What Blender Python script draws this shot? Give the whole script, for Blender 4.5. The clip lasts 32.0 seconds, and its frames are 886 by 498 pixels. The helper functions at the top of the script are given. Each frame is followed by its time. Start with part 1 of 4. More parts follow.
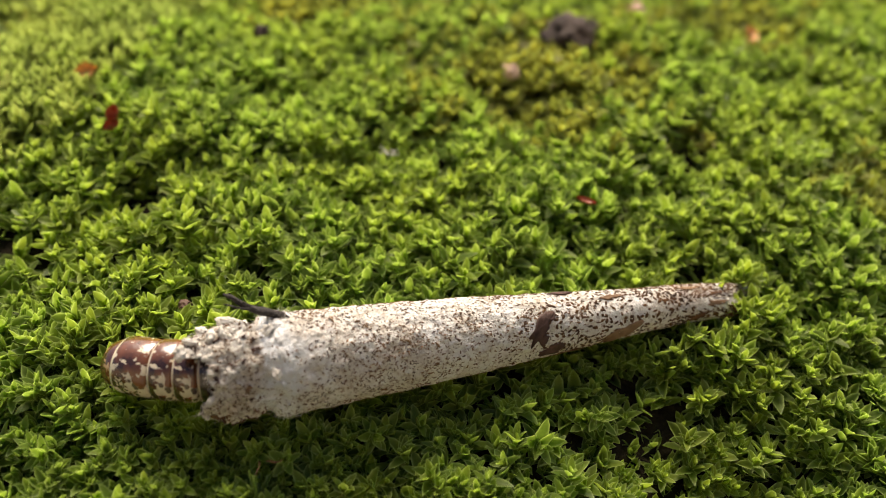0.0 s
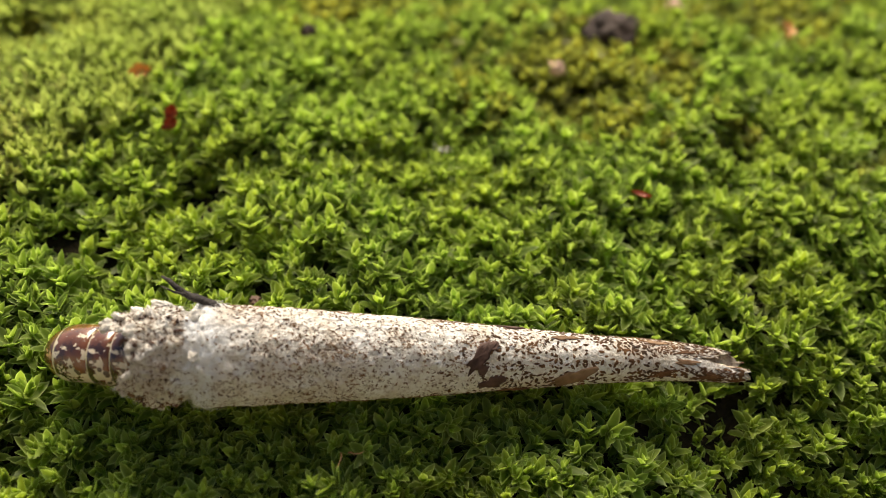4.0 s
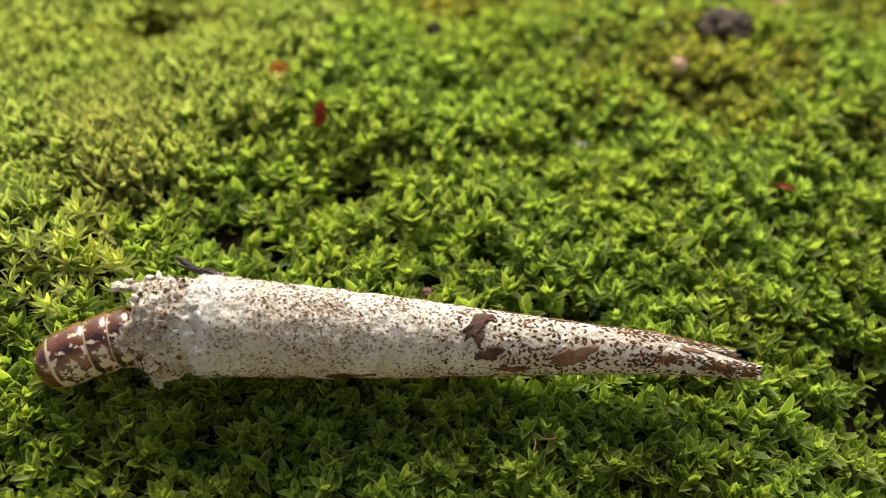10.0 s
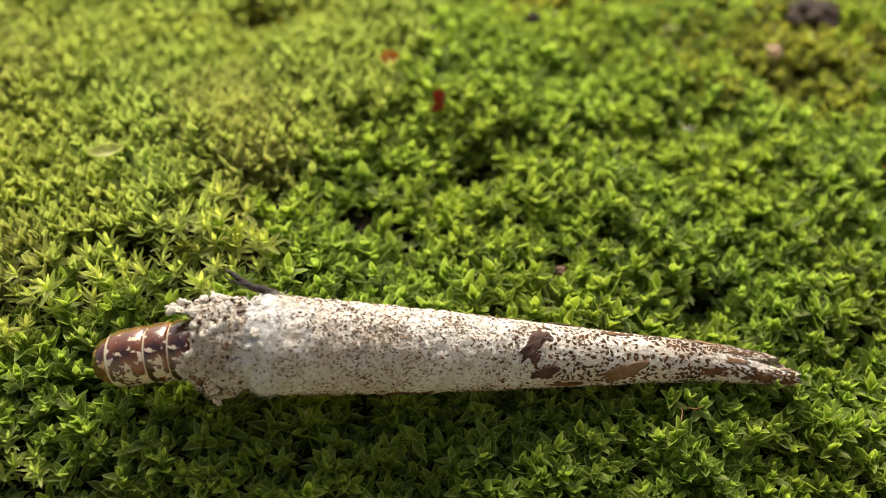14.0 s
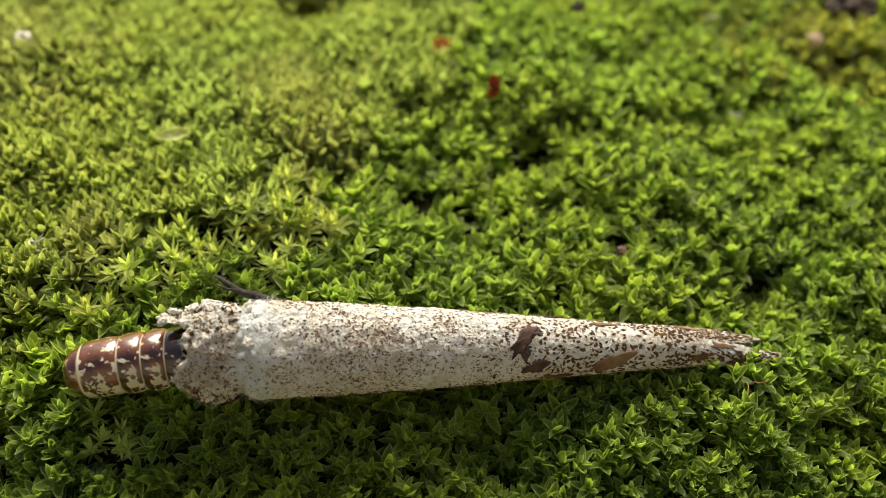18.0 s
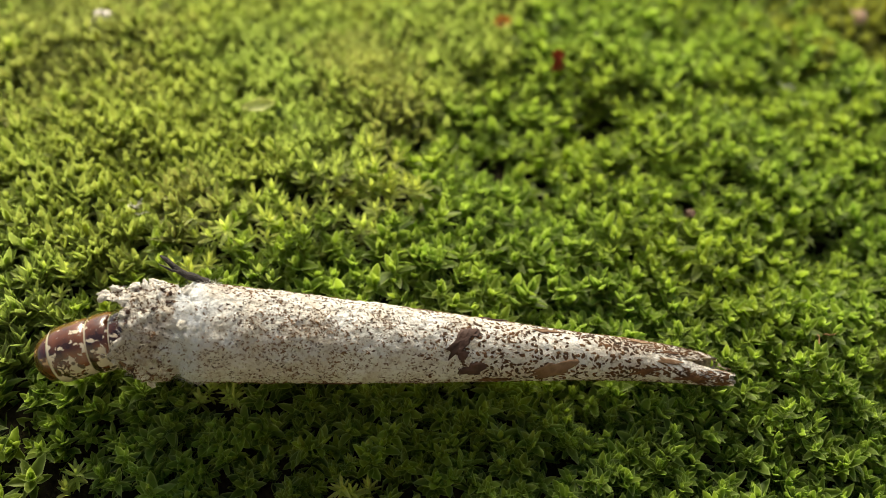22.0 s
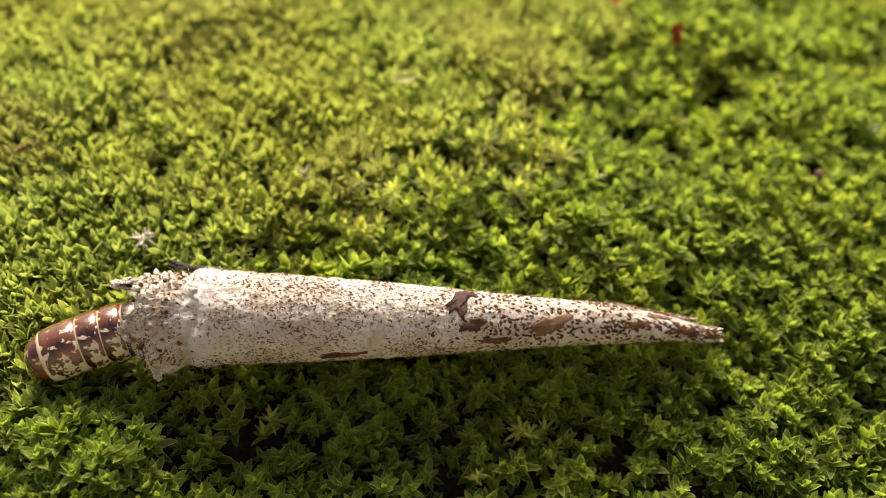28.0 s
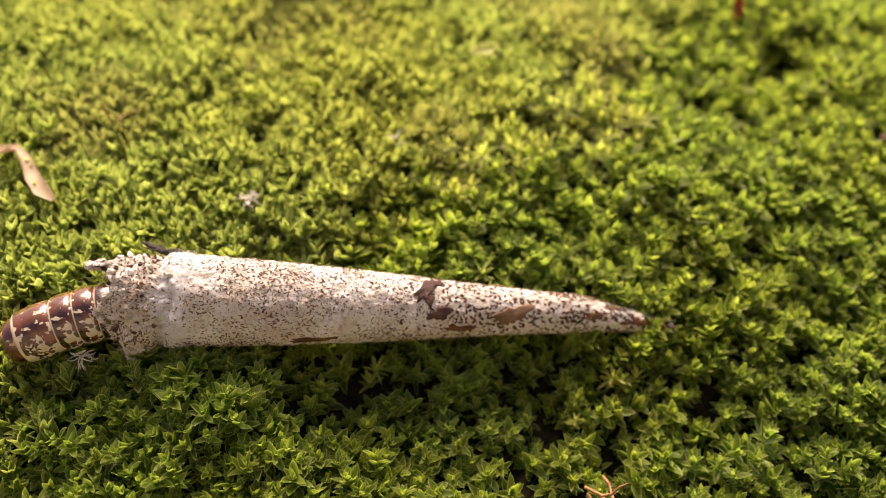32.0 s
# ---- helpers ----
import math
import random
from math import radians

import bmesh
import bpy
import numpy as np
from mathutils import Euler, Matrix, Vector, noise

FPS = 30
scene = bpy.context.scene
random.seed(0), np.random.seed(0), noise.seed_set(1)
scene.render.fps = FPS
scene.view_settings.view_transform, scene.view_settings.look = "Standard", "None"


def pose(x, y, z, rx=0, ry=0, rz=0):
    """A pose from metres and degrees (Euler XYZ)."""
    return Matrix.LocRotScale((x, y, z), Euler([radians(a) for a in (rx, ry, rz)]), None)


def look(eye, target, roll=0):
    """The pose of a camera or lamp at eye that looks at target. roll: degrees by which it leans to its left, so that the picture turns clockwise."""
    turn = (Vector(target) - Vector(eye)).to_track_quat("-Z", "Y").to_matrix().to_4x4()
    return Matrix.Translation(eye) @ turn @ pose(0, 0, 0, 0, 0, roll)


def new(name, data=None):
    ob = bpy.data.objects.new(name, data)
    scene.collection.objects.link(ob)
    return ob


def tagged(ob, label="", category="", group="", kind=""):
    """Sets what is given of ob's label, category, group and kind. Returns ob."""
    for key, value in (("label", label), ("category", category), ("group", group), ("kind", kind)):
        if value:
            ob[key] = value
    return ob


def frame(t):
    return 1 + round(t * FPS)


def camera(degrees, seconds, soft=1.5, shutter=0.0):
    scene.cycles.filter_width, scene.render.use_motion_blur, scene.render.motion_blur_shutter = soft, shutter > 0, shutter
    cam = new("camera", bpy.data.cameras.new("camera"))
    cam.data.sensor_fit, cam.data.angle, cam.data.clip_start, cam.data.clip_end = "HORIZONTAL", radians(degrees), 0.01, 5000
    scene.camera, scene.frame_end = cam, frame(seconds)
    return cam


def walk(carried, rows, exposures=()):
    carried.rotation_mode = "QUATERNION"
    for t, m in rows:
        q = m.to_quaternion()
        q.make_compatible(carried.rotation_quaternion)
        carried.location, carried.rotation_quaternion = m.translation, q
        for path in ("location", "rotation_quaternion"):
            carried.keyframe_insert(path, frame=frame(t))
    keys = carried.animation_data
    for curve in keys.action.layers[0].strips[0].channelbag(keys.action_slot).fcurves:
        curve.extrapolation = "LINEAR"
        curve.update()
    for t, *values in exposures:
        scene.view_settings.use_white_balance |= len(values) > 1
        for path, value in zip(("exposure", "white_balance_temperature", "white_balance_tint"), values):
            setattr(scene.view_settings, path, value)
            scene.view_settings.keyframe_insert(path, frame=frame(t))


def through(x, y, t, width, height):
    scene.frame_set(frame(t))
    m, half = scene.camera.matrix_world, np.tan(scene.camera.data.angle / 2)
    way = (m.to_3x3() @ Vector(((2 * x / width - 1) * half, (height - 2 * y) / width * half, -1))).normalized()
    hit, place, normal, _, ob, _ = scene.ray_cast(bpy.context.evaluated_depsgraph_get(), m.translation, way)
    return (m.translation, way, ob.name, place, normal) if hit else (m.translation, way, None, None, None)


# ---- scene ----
CM = 0.01


def eye(x, y, z, pitch, yaw, roll):
    """A camera pose from centimetres and degrees."""
    return pose(x * CM, y * CM, z * CM) @ pose(0, 0, 0, 90 + pitch, 0, yaw) @ pose(0, 0, 0, 0, 0, roll)


cam = camera(50, 32.0, soft=0.8)
cam.data.dof.use_dof = True
cam.data.dof.focus_distance = 0.0795
cam.data.dof.aperture_fstop = 20.0
walk(cam, [
    (0, eye(-0.0000, 0.0000, 6.4647, -47.629, -0.000, 0.752)),
    (0.5, eye(-0.1254, -0.0504, 6.4908, -47.686, -0.147, 0.669)),
    (1, eye(-0.1370, -0.0516, 6.4874, -47.675, -0.138, 0.650)),
    (1.5, eye(-0.1338, -0.0694, 6.4941, -47.640, -0.112, 0.615)),
    (2, eye(-0.1369, -0.0669, 6.4988, -47.674, -0.134, 0.659)),
    (2.5, eye(-0.2258, 0.0314, 6.4901, -47.573, -0.516, 0.710)),
    (3, eye(-0.4154, -0.0197, 6.5026, -47.614, -0.547, 0.620)),
    (3.5, eye(-0.5691, -0.0777, 6.5280, -47.730, -0.615, 0.589)),
    (5.5, eye(-0.8040, -0.1736, 6.5514, -47.754, -0.853, 0.676)),
    (6, eye(-0.9591, -0.1833, 6.5587, -47.759, -0.978, 0.704)),
    (6.5, eye(-1.1942, -0.2162, 6.5856, -47.784, -0.943, 0.611)),
    (7, eye(-1.4164, -0.2502, 6.6017, -47.794, -0.912, 0.517)),
    (7.5, eye(-1.5816, -0.2614, 6.6083, -47.768, -0.884, 0.437)),
    (8, eye(-1.8128, -0.2702, 6.6273, -47.822, -1.016, 0.544)),
    (8.5, eye(-1.9269, -0.2671, 6.6359, -47.844, -1.036, 0.552)),
    (9, eye(-2.0198, -0.2593, 6.6412, -47.870, -1.089, 0.562)),
    (9.5, eye(-2.1019, -0.2616, 6.6516, -47.900, -1.174, 0.601)),
    (10, eye(-2.2221, -0.2850, 6.6541, -47.874, -1.191, 0.584)),
    (10.5, eye(-2.3498, -0.3144, 6.6596, -47.864, -1.195, 0.552)),
    (11, eye(-2.4899, -0.3293, 6.6688, -47.874, -1.334, 0.651)),
    (11.5, eye(-2.5947, -0.3335, 6.6805, -47.922, -1.473, 0.784)),
    (12, eye(-2.6652, -0.3431, 6.6846, -47.934, -1.425, 0.731)),
    (12.5, eye(-2.9949, -0.4409, 6.7124, -47.959, -1.273, 0.587)),
    (13, eye(-3.2671, -0.5281, 6.7161, -47.875, -1.353, 0.562)),
    (13.5, eye(-3.3654, -0.5485, 6.7229, -47.875, -1.282, 0.455)),
    (14, eye(-3.4762, -0.5957, 6.7313, -47.895, -1.277, 0.389)),
    (14.5, eye(-3.5173, -0.6163, 6.7304, -47.839, -1.292, 0.386)),
    (16.5, eye(-3.7880, -0.6813, 6.7453, -47.907, -1.730, 0.655)),
    (17, eye(-3.9133, -0.7263, 6.7409, -47.918, -1.741, 0.592)),
    (17.5, eye(-4.0716, -0.8043, 6.7620, -47.992, -1.794, 0.646)),
    (18, eye(-4.1513, -0.8405, 6.7771, -48.044, -1.809, 0.680)),
    (18.5, eye(-4.1487, -0.8455, 6.7732, -48.014, -1.796, 0.662)),
    (19, eye(-4.1556, -0.8452, 6.7769, -48.030, -1.844, 0.700)),
    (19.5, eye(-4.2225, -0.8643, 6.7814, -48.042, -1.886, 0.742)),
    (20, eye(-4.4247, -0.9367, 6.8059, -48.110, -1.893, 0.655)),
    (20.5, eye(-4.5505, -1.0126, 6.8198, -48.180, -2.034, 0.696)),
    (21, eye(-4.7095, -1.1574, 6.8305, -48.167, -2.227, 0.747)),
    (21.5, eye(-4.8253, -1.2427, 6.8394, -48.156, -2.279, 0.775)),
    (22, eye(-4.9888, -1.3453, 6.8529, -48.174, -2.315, 0.756)),
    (22.5, eye(-5.0360, -1.3723, 6.8488, -48.134, -2.374, 0.809)),
    (23, eye(-5.1896, -1.4499, 6.8659, -48.178, -2.332, 0.695)),
    (23.5, eye(-5.3333, -1.4997, 6.8811, -48.200, -2.367, 0.678)),
    (24, eye(-5.5313, -1.5655, 6.8957, -48.236, -2.470, 0.670)),
    (24.5, eye(-5.6796, -1.6194, 6.9132, -48.300, -2.448, 0.674)),
    (25, eye(-5.8554, -1.7042, 6.9180, -48.228, -2.556, 0.668)),
    (25.5, eye(-6.0086, -1.7496, 6.9307, -48.289, -2.624, 0.650)),
    (27.5, eye(-6.2992, -1.8504, 6.9426, -48.136, -2.536, 0.291)),
    (28, eye(-6.5520, -1.9425, 6.9542, -48.079, -2.549, 0.127)),
    (28.5, eye(-6.7908, -2.0348, 6.9801, -48.215, -2.411, 0.054)),
    (29, eye(-7.0474, -2.1795, 6.9892, -48.120, -2.411, -0.023)),
    (29.5, eye(-7.1948, -2.2744, 6.9964, -48.094, -2.545, -0.009)),
    (30, eye(-7.3031, -2.3656, 6.9926, -48.044, -2.534, -0.080)),
    (30.5, eye(-7.4264, -2.4563, 7.0072, -48.055, -2.671, -0.063)),
    (31, eye(-7.4811, -2.5067, 6.9933, -47.928, -2.731, -0.081)),
    (31.5, eye(-7.4777, -2.5205, 6.9721, -47.775, -2.710, -0.088)),
    (32, eye(-7.4955, -2.4979, 6.9945, -47.972, -2.725, -0.096)),
], exposures=[(0, 0.58, 7150, 17), (3, 0.58, 7150, 15), (7, 0.63, 7150, 13), (14, 0.62, 7150, 14), (18, 0.54, 7100, 8), (25.5, 0.51, 7100, 9), (28, 0.76, 7800, 22), (30, 0.89, 7900, 32), (32, 0.89, 7900, 33)])

# ---- world and light ----
SUN_FROM = Vector((-0.08, 0.79, 0.61)).normalized()
world = bpy.data.worlds.new("sky")
scene.world = world
world.use_nodes = True
wn = world.node_tree
sky = wn.nodes.new("ShaderNodeTexSky")
sky.sky_type = "NISHITA"
sky.sun_disc = False
sky.sun_elevation = math.asin(SUN_FROM.z)
sky.sun_rotation = math.atan2(SUN_FROM.x, SUN_FROM.y)
sky.air_density, sky.dust_density, sky.ozone_density = 1.0, 1.5, 1.0
wn.links.new(sky.outputs[0], wn.nodes["Background"].inputs[0])
wn.nodes["Background"].inputs[1].default_value = 0.075
sun_data = bpy.data.lights.new("sun", "SUN")
sun_data.energy, sun_data.angle, sun_data.color = 4.5, radians(38), (1.0, 0.93, 0.80)
sun = new("sun", sun_data)
sun.matrix_world = look(SUN_FROM, (0, 0, 0))


# ---- materials ----
class Nodes:
    """A short way to write a node material."""

    def __init__(self, name):
        self.mat = bpy.data.materials.new(name)
        self.mat.use_nodes = True
        self.tree = self.mat.node_tree
        self.tree.nodes.clear()
        self.out = self.tree.nodes.new("ShaderNodeOutputMaterial")

    def add(self, kind, **values):
        node = self.tree.nodes.new(kind)
        for key, value in values.items():
            setattr(node, key, value)
        return node

    def put(self, socket, value):
        if isinstance(value, bpy.types.NodeSocket):
            self.tree.links.new(value, socket)
        elif isinstance(value, (tuple, list)) and socket.type == "RGBA" and len(value) == 3:
            socket.default_value = (*value, 1)
        else:
            socket.default_value = value

    def place(self):
        return self.add("ShaderNodeTexCoord").outputs["Object"]

    def noise(self, scale, detail=3.0, rough=0.55, at=None, warp=0.0):
        n = self.add("ShaderNodeTexNoise")
        self.put(n.inputs["Vector"], at or self.place())
        n.inputs["Scale"].default_value, n.inputs["Detail"].default_value = scale, detail
        n.inputs["Roughness"].default_value, n.inputs["Distortion"].default_value = rough, warp
        return n.outputs["Fac"]

    def ramp(self, fac, *stops):
        r = self.add("ShaderNodeValToRGB")
        self.put(r.inputs[0], fac)
        marks = r.color_ramp.elements
        while len(marks) < len(stops):
            marks.new(0.5)
        for mark, (at, colour) in zip(marks, stops):
            mark.position = at
            mark.color = (*colour, 1) if isinstance(colour, tuple) else (colour, colour, colour, 1)
        return r.outputs[0]

    def math(self, op, a, b=0.0):
        m = self.add("ShaderNodeMath", operation=op)
        self.put(m.inputs[0], a)
        self.put(m.inputs[1], b)
        return m.outputs[0]

    def mix(self, fac, a, b, blend="MIX"):
        m = self.add("ShaderNodeMix", data_type="RGBA", blend_type=blend)
        self.put(m.inputs["Factor"], fac)
        self.put(m.inputs[6], a)
        self.put(m.inputs[7], b)
        return m.outputs[2]

    def bump(self, height, strength, distance):
        b = self.add("ShaderNodeBump")
        self.put(b.inputs["Height"], height)
        b.inputs["Strength"].default_value, b.inputs["Distance"].default_value = strength, distance
        return b.outputs[0]

    def surface(self, colour, rough=0.6, normal=None, coat=0.0, sub=0.0, spec=0.5, through_colour=None, through=0.0):
        p = self.add("ShaderNodeBsdfPrincipled")
        self.put(p.inputs["Base Color"], colour)
        self.put(p.inputs["Roughness"], rough)
        self.put(p.inputs["Specular IOR Level"], spec)
        p.inputs["Coat Weight"].default_value = coat
        p.inputs["Coat Roughness"].default_value = 0.16
        if normal:
            self.put(p.inputs["Normal"], normal)
        shader = p.outputs[0]
        if through > 0:
            t = self.add("ShaderNodeBsdfTranslucent")
            self.put(t.inputs[0], through_colour)
            m = self.add("ShaderNodeMixShader")
            m.inputs[0].default_value = through
            self.tree.links.new(shader, m.inputs[1])
            self.tree.links.new(t.outputs[0], m.inputs[2])
            shader = m.outputs[0]
        self.tree.links.new(shader, self.out.inputs[0])
        return self.mat


def leaf_material(name, young, grown, old, tint_big, through=0.60):
    """Moss leaves: the colour differs from leaf to leaf, from patch to patch, and with uv.y (older, lower leaves
    painted darker, partly as shade); pale rim along uv.x, lightened as if lit through.
    """
    n = Nodes(name)
    uv = n.add("ShaderNodeSeparateXYZ")
    n.put(uv.inputs[0], n.add("ShaderNodeTexCoord").outputs["UV"])
    rim, age_shade = uv.outputs[0], uv.outputs[1]
    geo = n.add("ShaderNodeNewGeometry")
    each, spot = geo.outputs["Random Per Island"], geo.outputs["Position"]
    # low leaves go dark as older growth and as shade between shoots
    c = n.ramp(n.math("ADD", age_shade, n.math("MULTIPLY", n.math("SUBTRACT", each, 0.5), 0.34)), (0.0, old), (0.42, grown), (0.95, young))
    patch = n.ramp(n.noise(55, 2.0, at=spot), (0.42, 0.0), (0.62, 1.0))
    c = n.mix(n.math("MULTIPLY", patch, 0.75), c, n.mix(0.8, c, tint_big, "MULTIPLY"))
    small = n.ramp(n.noise(260, 2.0, at=spot), (0.35, 0.78), (0.68, 1.15))
    c = n.mix(1.0, c, small, "MULTIPLY")
    # leaf edge painted pale for light that catches and passes the thin margin
    c = n.mix(n.math("MULTIPLY", n.math("POWER", rim, 5.0), 0.90), c, (0.66, 0.77, 0.30))
    vein = n.noise(1800, 2.0, at=spot)
    c = n.mix(0.35, c, n.ramp(vein, (0.3, 0.6), (0.7, 1.3)), "MULTIPLY")
    lit = n.mix(1.0, c, (1.30, 1.42, 0.85), "MULTIPLY")
    return n.surface(c, 0.48, n.bump(vein, 0.25, 0.0002), through_colour=lit, through=through, spec=0.32)


# the third colour, for low old leaves, also carries shade inside the cushion
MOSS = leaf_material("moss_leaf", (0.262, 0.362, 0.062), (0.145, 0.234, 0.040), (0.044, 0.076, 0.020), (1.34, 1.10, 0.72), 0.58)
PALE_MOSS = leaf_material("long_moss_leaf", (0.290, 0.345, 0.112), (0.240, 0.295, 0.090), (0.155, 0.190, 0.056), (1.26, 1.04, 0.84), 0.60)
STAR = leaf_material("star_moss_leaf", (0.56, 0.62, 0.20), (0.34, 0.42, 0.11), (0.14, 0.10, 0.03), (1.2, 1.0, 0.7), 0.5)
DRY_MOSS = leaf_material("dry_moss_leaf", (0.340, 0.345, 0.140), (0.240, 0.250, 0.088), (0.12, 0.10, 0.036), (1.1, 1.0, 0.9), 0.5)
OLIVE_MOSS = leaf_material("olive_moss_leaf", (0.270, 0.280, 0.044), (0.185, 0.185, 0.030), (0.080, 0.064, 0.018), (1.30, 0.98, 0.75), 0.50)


def soil_material():
    n = Nodes("dark_soil")
    c = n.ramp(n.noise(900, 5.0), (0.3, (0.010, 0.008, 0.005)), (0.6, (0.030, 0.024, 0.013)), (0.8, (0.045, 0.050, 0.016)))
    far = n.ramp(n.noise(30, 4.0), (0.35, (0.05, 0.10, 0.012)), (0.65, (0.12, 0.18, 0.02)))
    geo = n.add("ShaderNodeNewGeometry").outputs["Position"]
    dist = n.add("ShaderNodeVectorMath", operation="DISTANCE")
    n.put(dist.inputs[0], geo)
    dist.inputs[1].default_value = (-0.03, 0.06, 0)
    c = n.mix(n.ramp(dist.outputs["Value"], (0.16, 0.0), (0.24, 1.0)), c, far)
    return n.surface(c, 0.95, n.bump(n.noise(600, 6.0), 0.9, 0.002), spec=0.08)


SOIL = soil_material()


def silk_material():
    """Felted pale silk with ground-in brown dust, browner towards the tail and on the collar; x runs from the mouth to the tail."""
    n = Nodes("felted_silk")
    at = n.place()
    xyz = n.add("ShaderNodeSeparateXYZ")
    n.put(xyz.inputs[0], at)
    x = n.math("ADD", n.math("MULTIPLY", xyz.outputs[0], 100.0), n.math("MULTIPLY", n.math("SUBTRACT", n.noise(260, 3.0), 0.5), 0.5))
    c = n.ramp(n.noise(420, 5.0, 0.65), (0.30, (0.72, 0.66, 0.55)), (0.50, (0.89, 0.87, 0.80)), (0.68, (0.94, 0.94, 0.91)))
    grain = n.ramp(n.noise(2600, 3.0, 0.7), (0.36, (0.34, 0.22, 0.12)), (0.50, (1.0, 1.0, 1.0)))
    c = n.mix(0.55, c, grain, "MULTIPLY")
    soil = n.ramp(n.noise(190, 4.0, 0.6, warp=0.6), (0.50, 0.0), (0.68, 0.34))
    c = n.mix(soil, c, (0.50, 0.36, 0.22))
    tail = n.ramp(n.math("DIVIDE", x, 5.3), (0.62, 0.0), (0.82, 0.12), (1.0, 0.26))
    stain = n.ramp(n.noise(300, 4.0, 0.6, warp=1.0), (0.46, 0.0), (0.60, 1.0))
    c = n.mix(n.math("MULTIPLY", tail, stain), c, (0.20, 0.085, 0.03))
    collar = n.ramp(n.math("DIVIDE", x, 5.3), (0.0, 0.22), (0.118, 0.34), (0.138, 0.0))
    c = n.mix(n.math("MULTIPLY", collar, n.ramp(n.noise(330, 5.0, 0.65), (0.44, 0.0), (0.62, 0.9))), c, (0.30, 0.19, 0.10))
    band = n.ramp(n.math("DIVIDE", x, 5.3), (0.116, 0.0), (0.128, 1.0), (0.160, 1.0), (0.185, 0.0))
    c = n.mix(n.math("MULTIPLY", band, n.ramp(n.noise(700, 3.0), (0.3, 0.6), (0.5, 1.0))), c, (0.90, 0.93, 0.94))
    relief = n.math("ADD", n.noise(1500, 5.0, 0.7), n.math("MULTIPLY", n.noise(380, 3.0), 1.2))
    return n.surface(c, 0.92, n.bump(relief, 0.75, 0.0011), spec=0.2)


SILK = silk_material()


def plain_material(name, dark, light, scale, rough=0.7, bump=0.4, coat=0.0, detail=4.0, depth=0.0003, spec=0.4, through=0.0):
    n = Nodes(name)
    c = n.ramp(n.noise(scale, detail), (0.32, dark), (0.68, light))
    fine = n.noise(scale * 5, 4.0)
    c = n.mix(0.5, c, n.ramp(fine, (0.3, 0.6), (0.7, 1.3)), "MULTIPLY")
    return n.surface(c, rough, n.bump(fine, bump, depth), coat=coat, spec=spec, through_colour=c, through=through)


BARK = plain_material("bark_flake", (0.040, 0.019, 0.013), (0.135, 0.070, 0.050), 500, 0.75)
TAN_BARK = plain_material("tan_flake", (0.16, 0.085, 0.04), (0.34, 0.22, 0.13), 400, 0.8)
RED_BARK = plain_material("red_bark", (0.070, 0.029, 0.011), (0.21, 0.095, 0.036), 600, 0.8)
TAIL_SPECK = plain_material("tail_speck", (0.036, 0.017, 0.006), (0.165, 0.074, 0.024), 700, 0.8)
PALE_SPECK = plain_material("tan_speck", (0.16, 0.10, 0.055), (0.40, 0.29, 0.18), 700, 0.85)
SPECK = plain_material("dark_speck", (0.055, 0.030, 0.016), (0.30, 0.17, 0.08), 900, 0.8)
FLUFF = plain_material("loose_silk", (0.62, 0.58, 0.50), (0.85, 0.84, 0.80), 800, 0.9)
PUFF = plain_material("white_silk", (0.74, 0.74, 0.70), (0.92, 0.92, 0.90), 700, 0.95, 0.9)
TUFT = plain_material("matted_silk", (0.62, 0.57, 0.47), (0.90, 0.88, 0.82), 900, 0.9, 0.9)
TWIG = plain_material("black_twig", (0.014, 0.012, 0.011), (0.075, 0.062, 0.052), 900, 0.8, 0.8)
INSIDE = plain_material("bag_lining", (0.03, 0.02, 0.015), (0.10, 0.07, 0.05), 500, 0.9)
TORN = plain_material("torn_lining", (0.12, 0.05, 0.02), (0.86, 0.75, 0.58), 950, 0.9, 0.8)
DRY = plain_material("dry_leaf", (0.58, 0.44, 0.28), (0.92, 0.78, 0.58), 220, 0.7, 0.5, through=0.45)
RED = plain_material("red_bract", (0.36, 0.075, 0.035), (0.66, 0.24, 0.11), 500, 0.35, 0.2, 0.4, through=0.5)
ORANGE = plain_material("orange_scale", (0.72, 0.36, 0.10), (0.90, 0.58, 0.22), 400, 0.5, through=0.4)
PALE = plain_material("pale_leaf", (0.70, 0.74, 0.34), (0.88, 0.90, 0.55), 400, 0.6, through=0.7)
PINK = plain_material("pink_chip", (0.62, 0.36, 0.24), (0.85, 0.62, 0.45), 400, 0.6)
WHITE = plain_material("white_chip", (0.72, 0.64, 0.52), (0.90, 0.86, 0.76), 500, 0.6)
SEED = plain_material("seed_husk", (0.07, 0.035, 0.02), (0.20, 0.11, 0.06), 500, 0.7)
CLOD = plain_material("soil_clod", (0.026, 0.019, 0.015), (0.110, 0.078, 0.060), 350, 0.9, 0.9)
# warm tone sets how much sun the added unseen wall throws back
FILL_WALL = plain_material("fill_wall", (0.18, 0.155, 0.12), (0.32, 0.28, 0.22), 20, 0.9)
ROOT = plain_material("rootlet", (0.22, 0.09, 0.03), (0.50, 0.27, 0.12), 500, 0.6)
LICHEN = plain_material("white_web", (0.80, 0.77, 0.68), (0.93, 0.91, 0.85), 700, 0.8, through=0.3)


